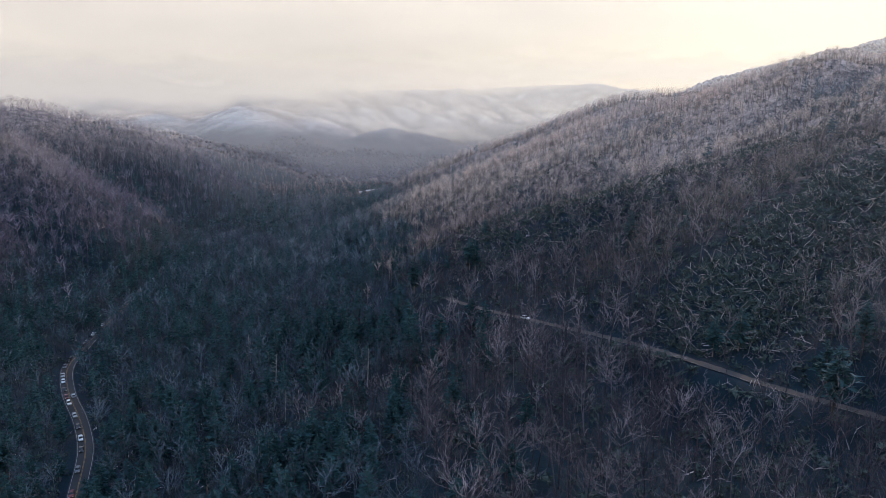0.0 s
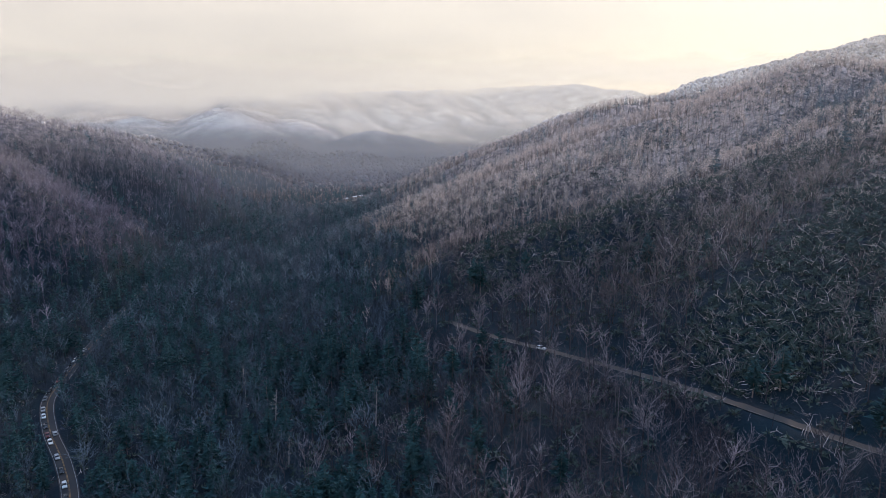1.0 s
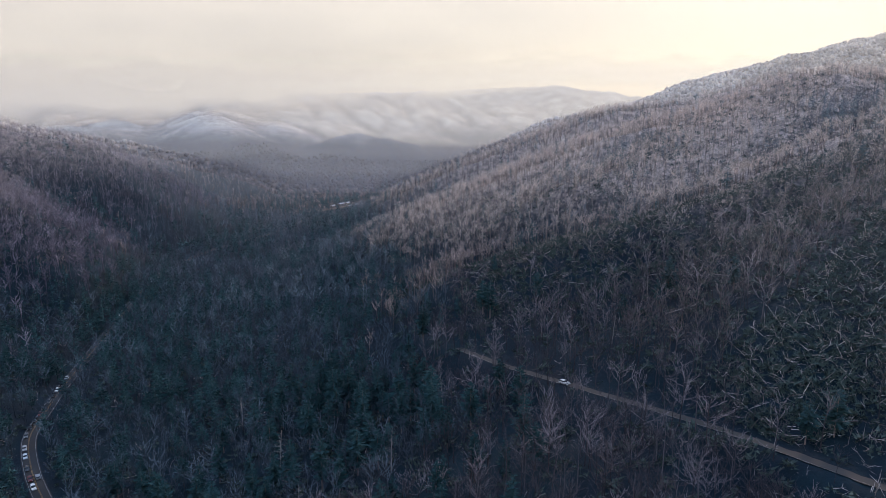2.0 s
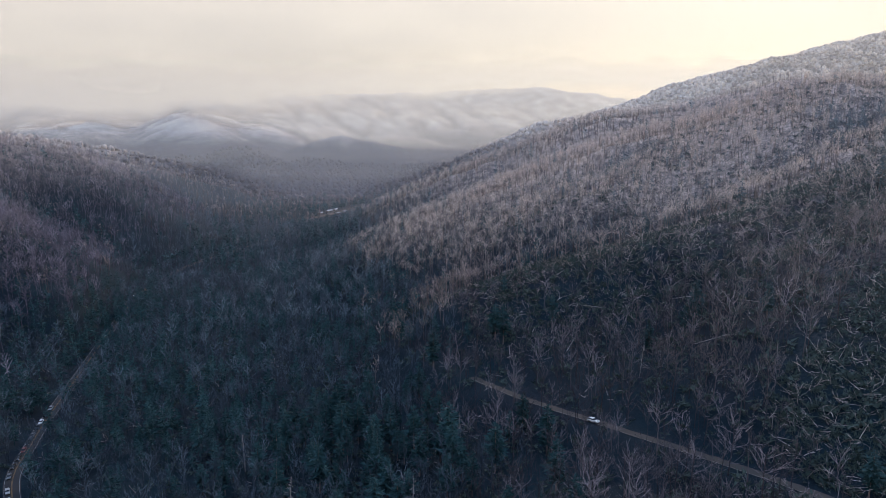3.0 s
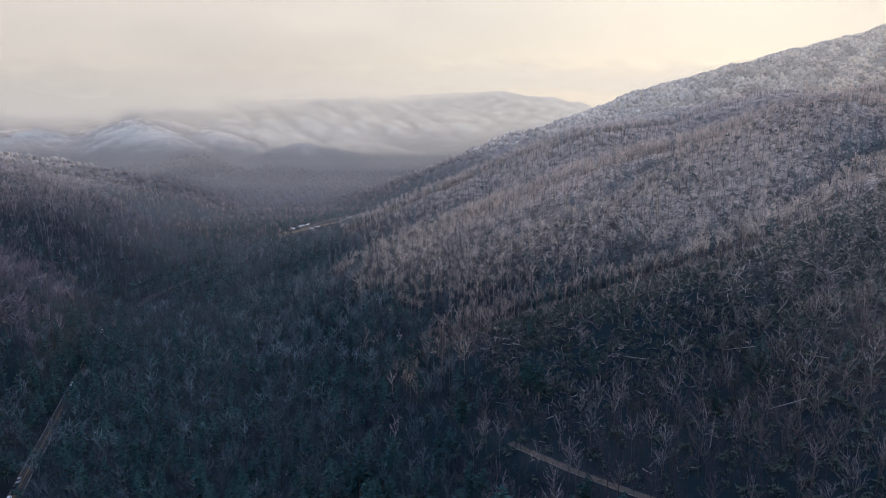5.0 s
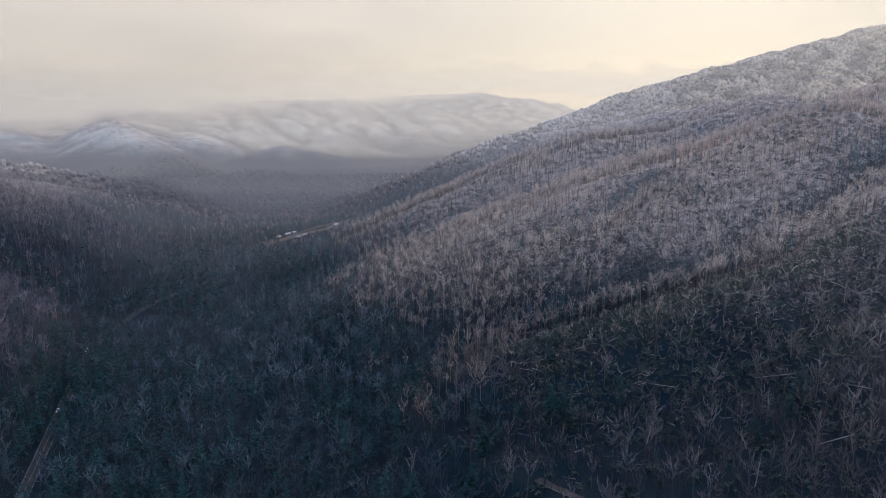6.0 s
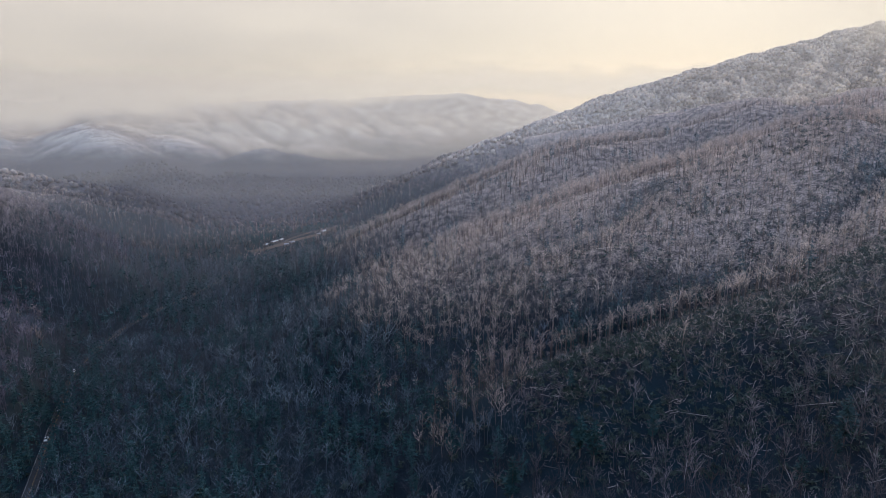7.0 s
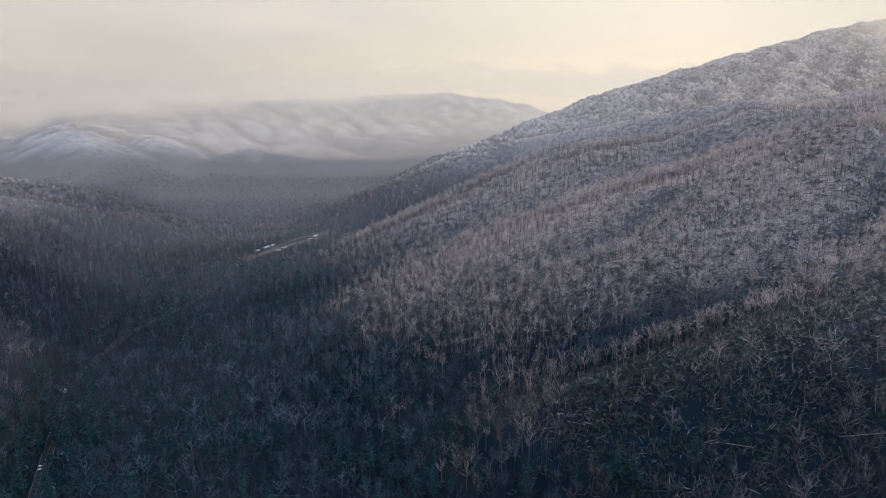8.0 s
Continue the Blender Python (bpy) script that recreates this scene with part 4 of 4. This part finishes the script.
def make_traffic():
    masters = {}

    def park(colour, line, y, offset, away, tall=1.0):
        """Puts a car beside the line where it passes that y."""
        k = int(np.argmin(np.abs(line[:, 1] - y)))
        way = line[min(k + 1, len(line) - 1)] - line[max(k - 1, 0)]
        way /= np.linalg.norm(way)
        right = np.array([way[1], -way[0], 0]) / np.hypot(way[0], way[1])
        ahead = Vector(way if away else -way)
        spot = Vector(line[k] + (y - line[k][1]) / way[1] * way + right * offset) + Vector((0, 0, 0.27))
        side = ahead.cross(Vector((0, 0, 1))).normalized()
        m = Matrix.Translation(spot) @ Matrix((side, ahead, side.cross(ahead))).transposed().to_4x4()
        key = (colour, tall)
        if key not in masters:
            masters[key] = make_car(colour, PAINTS[colour], tall)
            masters[key].matrix_basis = m
        else:
            copy_thing(masters[key], m)

    queue = ((223, "dark red"), (240, "grey"), (256, "black"), (266, "white"), (278, "black"), (290, "silver"), (304, "white"), (311, "dark red"), (320, "black"), (331, "white"), (339, "silver"), (352, "grey"), (361, "black"), (369, "black"), (377, "dark red"), (385, "black"), (393, "grey"), (401, "black"), (409, "white"), (417, "black"), (426, "silver"), (548, "white"), (590, "silver"), (660, "white"))
    for i, (y, colour) in enumerate(queue):
        park(colour, VALLEY_LINE, y, -1.5, False, 1.15 if i in (3, 6, 23) else 1.0)
    park("silver", VALLEY_LINE, 311, 1.5, True)
    park("white", SLOPE_LINE, 280, -0.9, False)


# ---- the hamlet on the valley floor ----
TIN, BOARDS, DRY_GRASS = plain("pale_tin_roof", (0.52, 0.53, 0.55), 0.5), plain("weathered_boards", (0.32, 0.28, 0.25), 0.85), plain("dry_grass", (0.105, 0.078, 0.062), 0.95)


def make_cabin(length, width, wall_high):
    house = new("cabin")
    half, deep = length / 2, width / 2
    part("wall", boxed(-half, half, -deep, deep, 0.0, wall_high), BOARDS, house)
    bm = bmesh.new()
    ends = [[bm.verts.new((x, y, z)) for y, z in ((-deep - 0.4, wall_high - 0.1), (0, wall_high + width * 0.22), (deep + 0.4, wall_high - 0.1), (deep + 0.4, wall_high - 0.25), (0, wall_high + width * 0.22 - 0.15), (-deep - 0.4, wall_high - 0.25))] for x in (-half - 0.4, half + 0.4)]
    bm.faces.new(ends[0]), bm.faces.new(ends[1][::-1])
    for k in range(6):
        bm.faces.new((ends[0][k], ends[1][k], ends[1][(k + 1) % 6], ends[0][(k + 1) % 6]))
    bmesh.ops.recalc_face_normals(bm, faces=bm.faces)
    part("roof", bm, TIN, house, "pale frosted tin roof")
    part("door", boxed(-0.5, 0.5, -deep - 0.06, -deep + 0.02, 0.0, 2.05), RUBBER, house)
    for x in (-half * 0.6, half * 0.6):
        part("window", boxed(x - 0.6, x + 0.6, -deep - 0.05, -deep + 0.02, 1.0, 2.0), GLASS, house)
    return tagged(house, "low cabin with a pale tin roof in the valley meadow", "cabin", "cabins of the hamlet")


def make_hamlet():
    track = smooth_line(((-160, 1075, 0), (-125, 1112, 0), (-95, 1150, 0), (-60, 1195, 0), (-25, 1250, 0)), 8.0)
    v, quads = ribbon(track, -4.0, 10.0, 0.0)
    v[:, 2] = ground_height(v[:, 0], v[:, 1]) + 0.3
    tagged(new("meadow", raw_mesh("meadow", v, quads, DRY_GRASS)), "long brown meadow of dry winter grass", "meadow", kind="structure")
    cabin = None
    for x, y, turn, size in ((-137, 1113, 55, 1.0), (-126, 1133, 50, 1.3), (-117, 1146, 62, 1.0), (-109, 1104, 20, 0.7), (-101, 1119, 35, 0.8), (-53, 1208, 58, 1.5), (-60, 1190, 40, 0.6)):
        z = float(ground_height(np.array([x]), np.array([y]))[0])
        m = Matrix.Translation((x, y, z + 0.1)) @ Matrix.Rotation(radians(turn), 4, "Z") @ Matrix.Diagonal((size * 0.8, 0.4 + size * 0.4, 0.75 + size * 0.15, 1))
        if cabin is None:
            cabin = make_cabin(11.0, 5.5, 2.6)
            cabin.matrix_basis = m
        else:
            copy_thing(cabin, Matrix()).matrix_basis = m
    # a dark stand of conifers behind the cabins
    r = np.random.RandomState(88)
    along, off = r.uniform(0, 1, 70), r.uniform(10, 30, 70)
    x, y = -150 + 125 * along - off * 0.8, 1105 + 150 * along + off * 0.6
    p = np.stack([x, y, ground_height(x, y)], 1)
    plant("pine_forest", [joined(*pine_tree(s, 9, 4, 1, 3, 0.24)) for s in (90, 91)], p, r.uniform(9, 15, 70), NEEDLES, "dark stand of conifers behind the cabins", "forest", 89)


def make_dead_wood():
    """Bleached dead hemlocks among the pines, and fallen trunks on the slope."""
    spots = ((-74, 278, 20), (-31, 259, 17), (-62, 245, 14), (-100, 330, 18), (60, 300, 13), (110, 352, 12), (150, 372, 11), (140, 330, 12), (-10, 300, 15), (85, 330, 11))
    base = None
    for i, (x, y, h) in enumerate(spots):
        z = float(ground_height(np.array([x]), np.array([y]))[0])
        m = Matrix.LocRotScale(Vector((x, y, z - 0.2)), Euler((0.06 * math.sin(i * 2.1), 0.07 * math.cos(i * 1.3), i * 1.7)), Vector((h, h, h)))
        if base is None:
            base = new("dead_tree")
            for part_name, shape in zip(("trunk", "crown"), snag_tree(5)):
                v, t, w = shape.arrays()
                ob = new(part_name, raw_mesh(part_name, v, t, SNAG, twig=w, tint=np.zeros(len(v))))
                ob.parent = base
            tagged(base, "bleached dead conifer with short bare whorled branches", "tree", "dead trees")
            base.matrix_basis = m
        else:
            copy_thing(base, Matrix()).matrix_basis = m
    logs = ((98, 345, 15, 2.55), (126, 360, 11, 0.6), (152, 385, 12, 2.2), (70, 322, 9, 1.2), (88, 300, 12, 2.8), (135, 338, 10, 0.2), (60, 365, 11, 2.4), (170, 395, 12, 1.0), (112, 318, 9, 2.0), (45, 345, 8, 0.9), (150, 310, 10, 2.7), (118, 392, 12, 2.4))
    for x, y, length, turn in logs:
        dx, dy = math.cos(turn) * length / 2, math.sin(turn) * length / 2
        za, zb = ground_height(np.array([x - dx, x + dx]), np.array([y - dy, y + dy]))
        shape = Shape(int(x * 7 + y))
        a, b = np.array([-dx, -dy, za + 1.2]), np.array([dx, dy, zb + 1.6])
        shape.limb(a, b, 0.20, 0.07, 5, 0.5)
        for k in range(5):
            c = a + (b - a) * shape.r.uniform(0.45, 0.95)
            w = (b - a) / length + shape.r.normal(0, 0.6, 3) + (0, 0, 0.4)
            shape.limb(c, c + w * shape.r.uniform(1.2, 2.6), 0.06, 0.0, 3, 0.7)
        v, t, w = shape.arrays()
        ob = new("fallen_log", raw_mesh("fallen_log", v, t, SNAG, twig=w, tint=np.full(len(v), 0.4)))
        ob.location = (x, y, 0)
        tagged(ob, "bleached fallen trunk lying across the laurel slope", "log", "fallen trunks")


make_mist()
make_traffic()
make_hamlet()
make_dead_wood()
make_roads()
make_laurel()
make_far_forest()
make_forest()
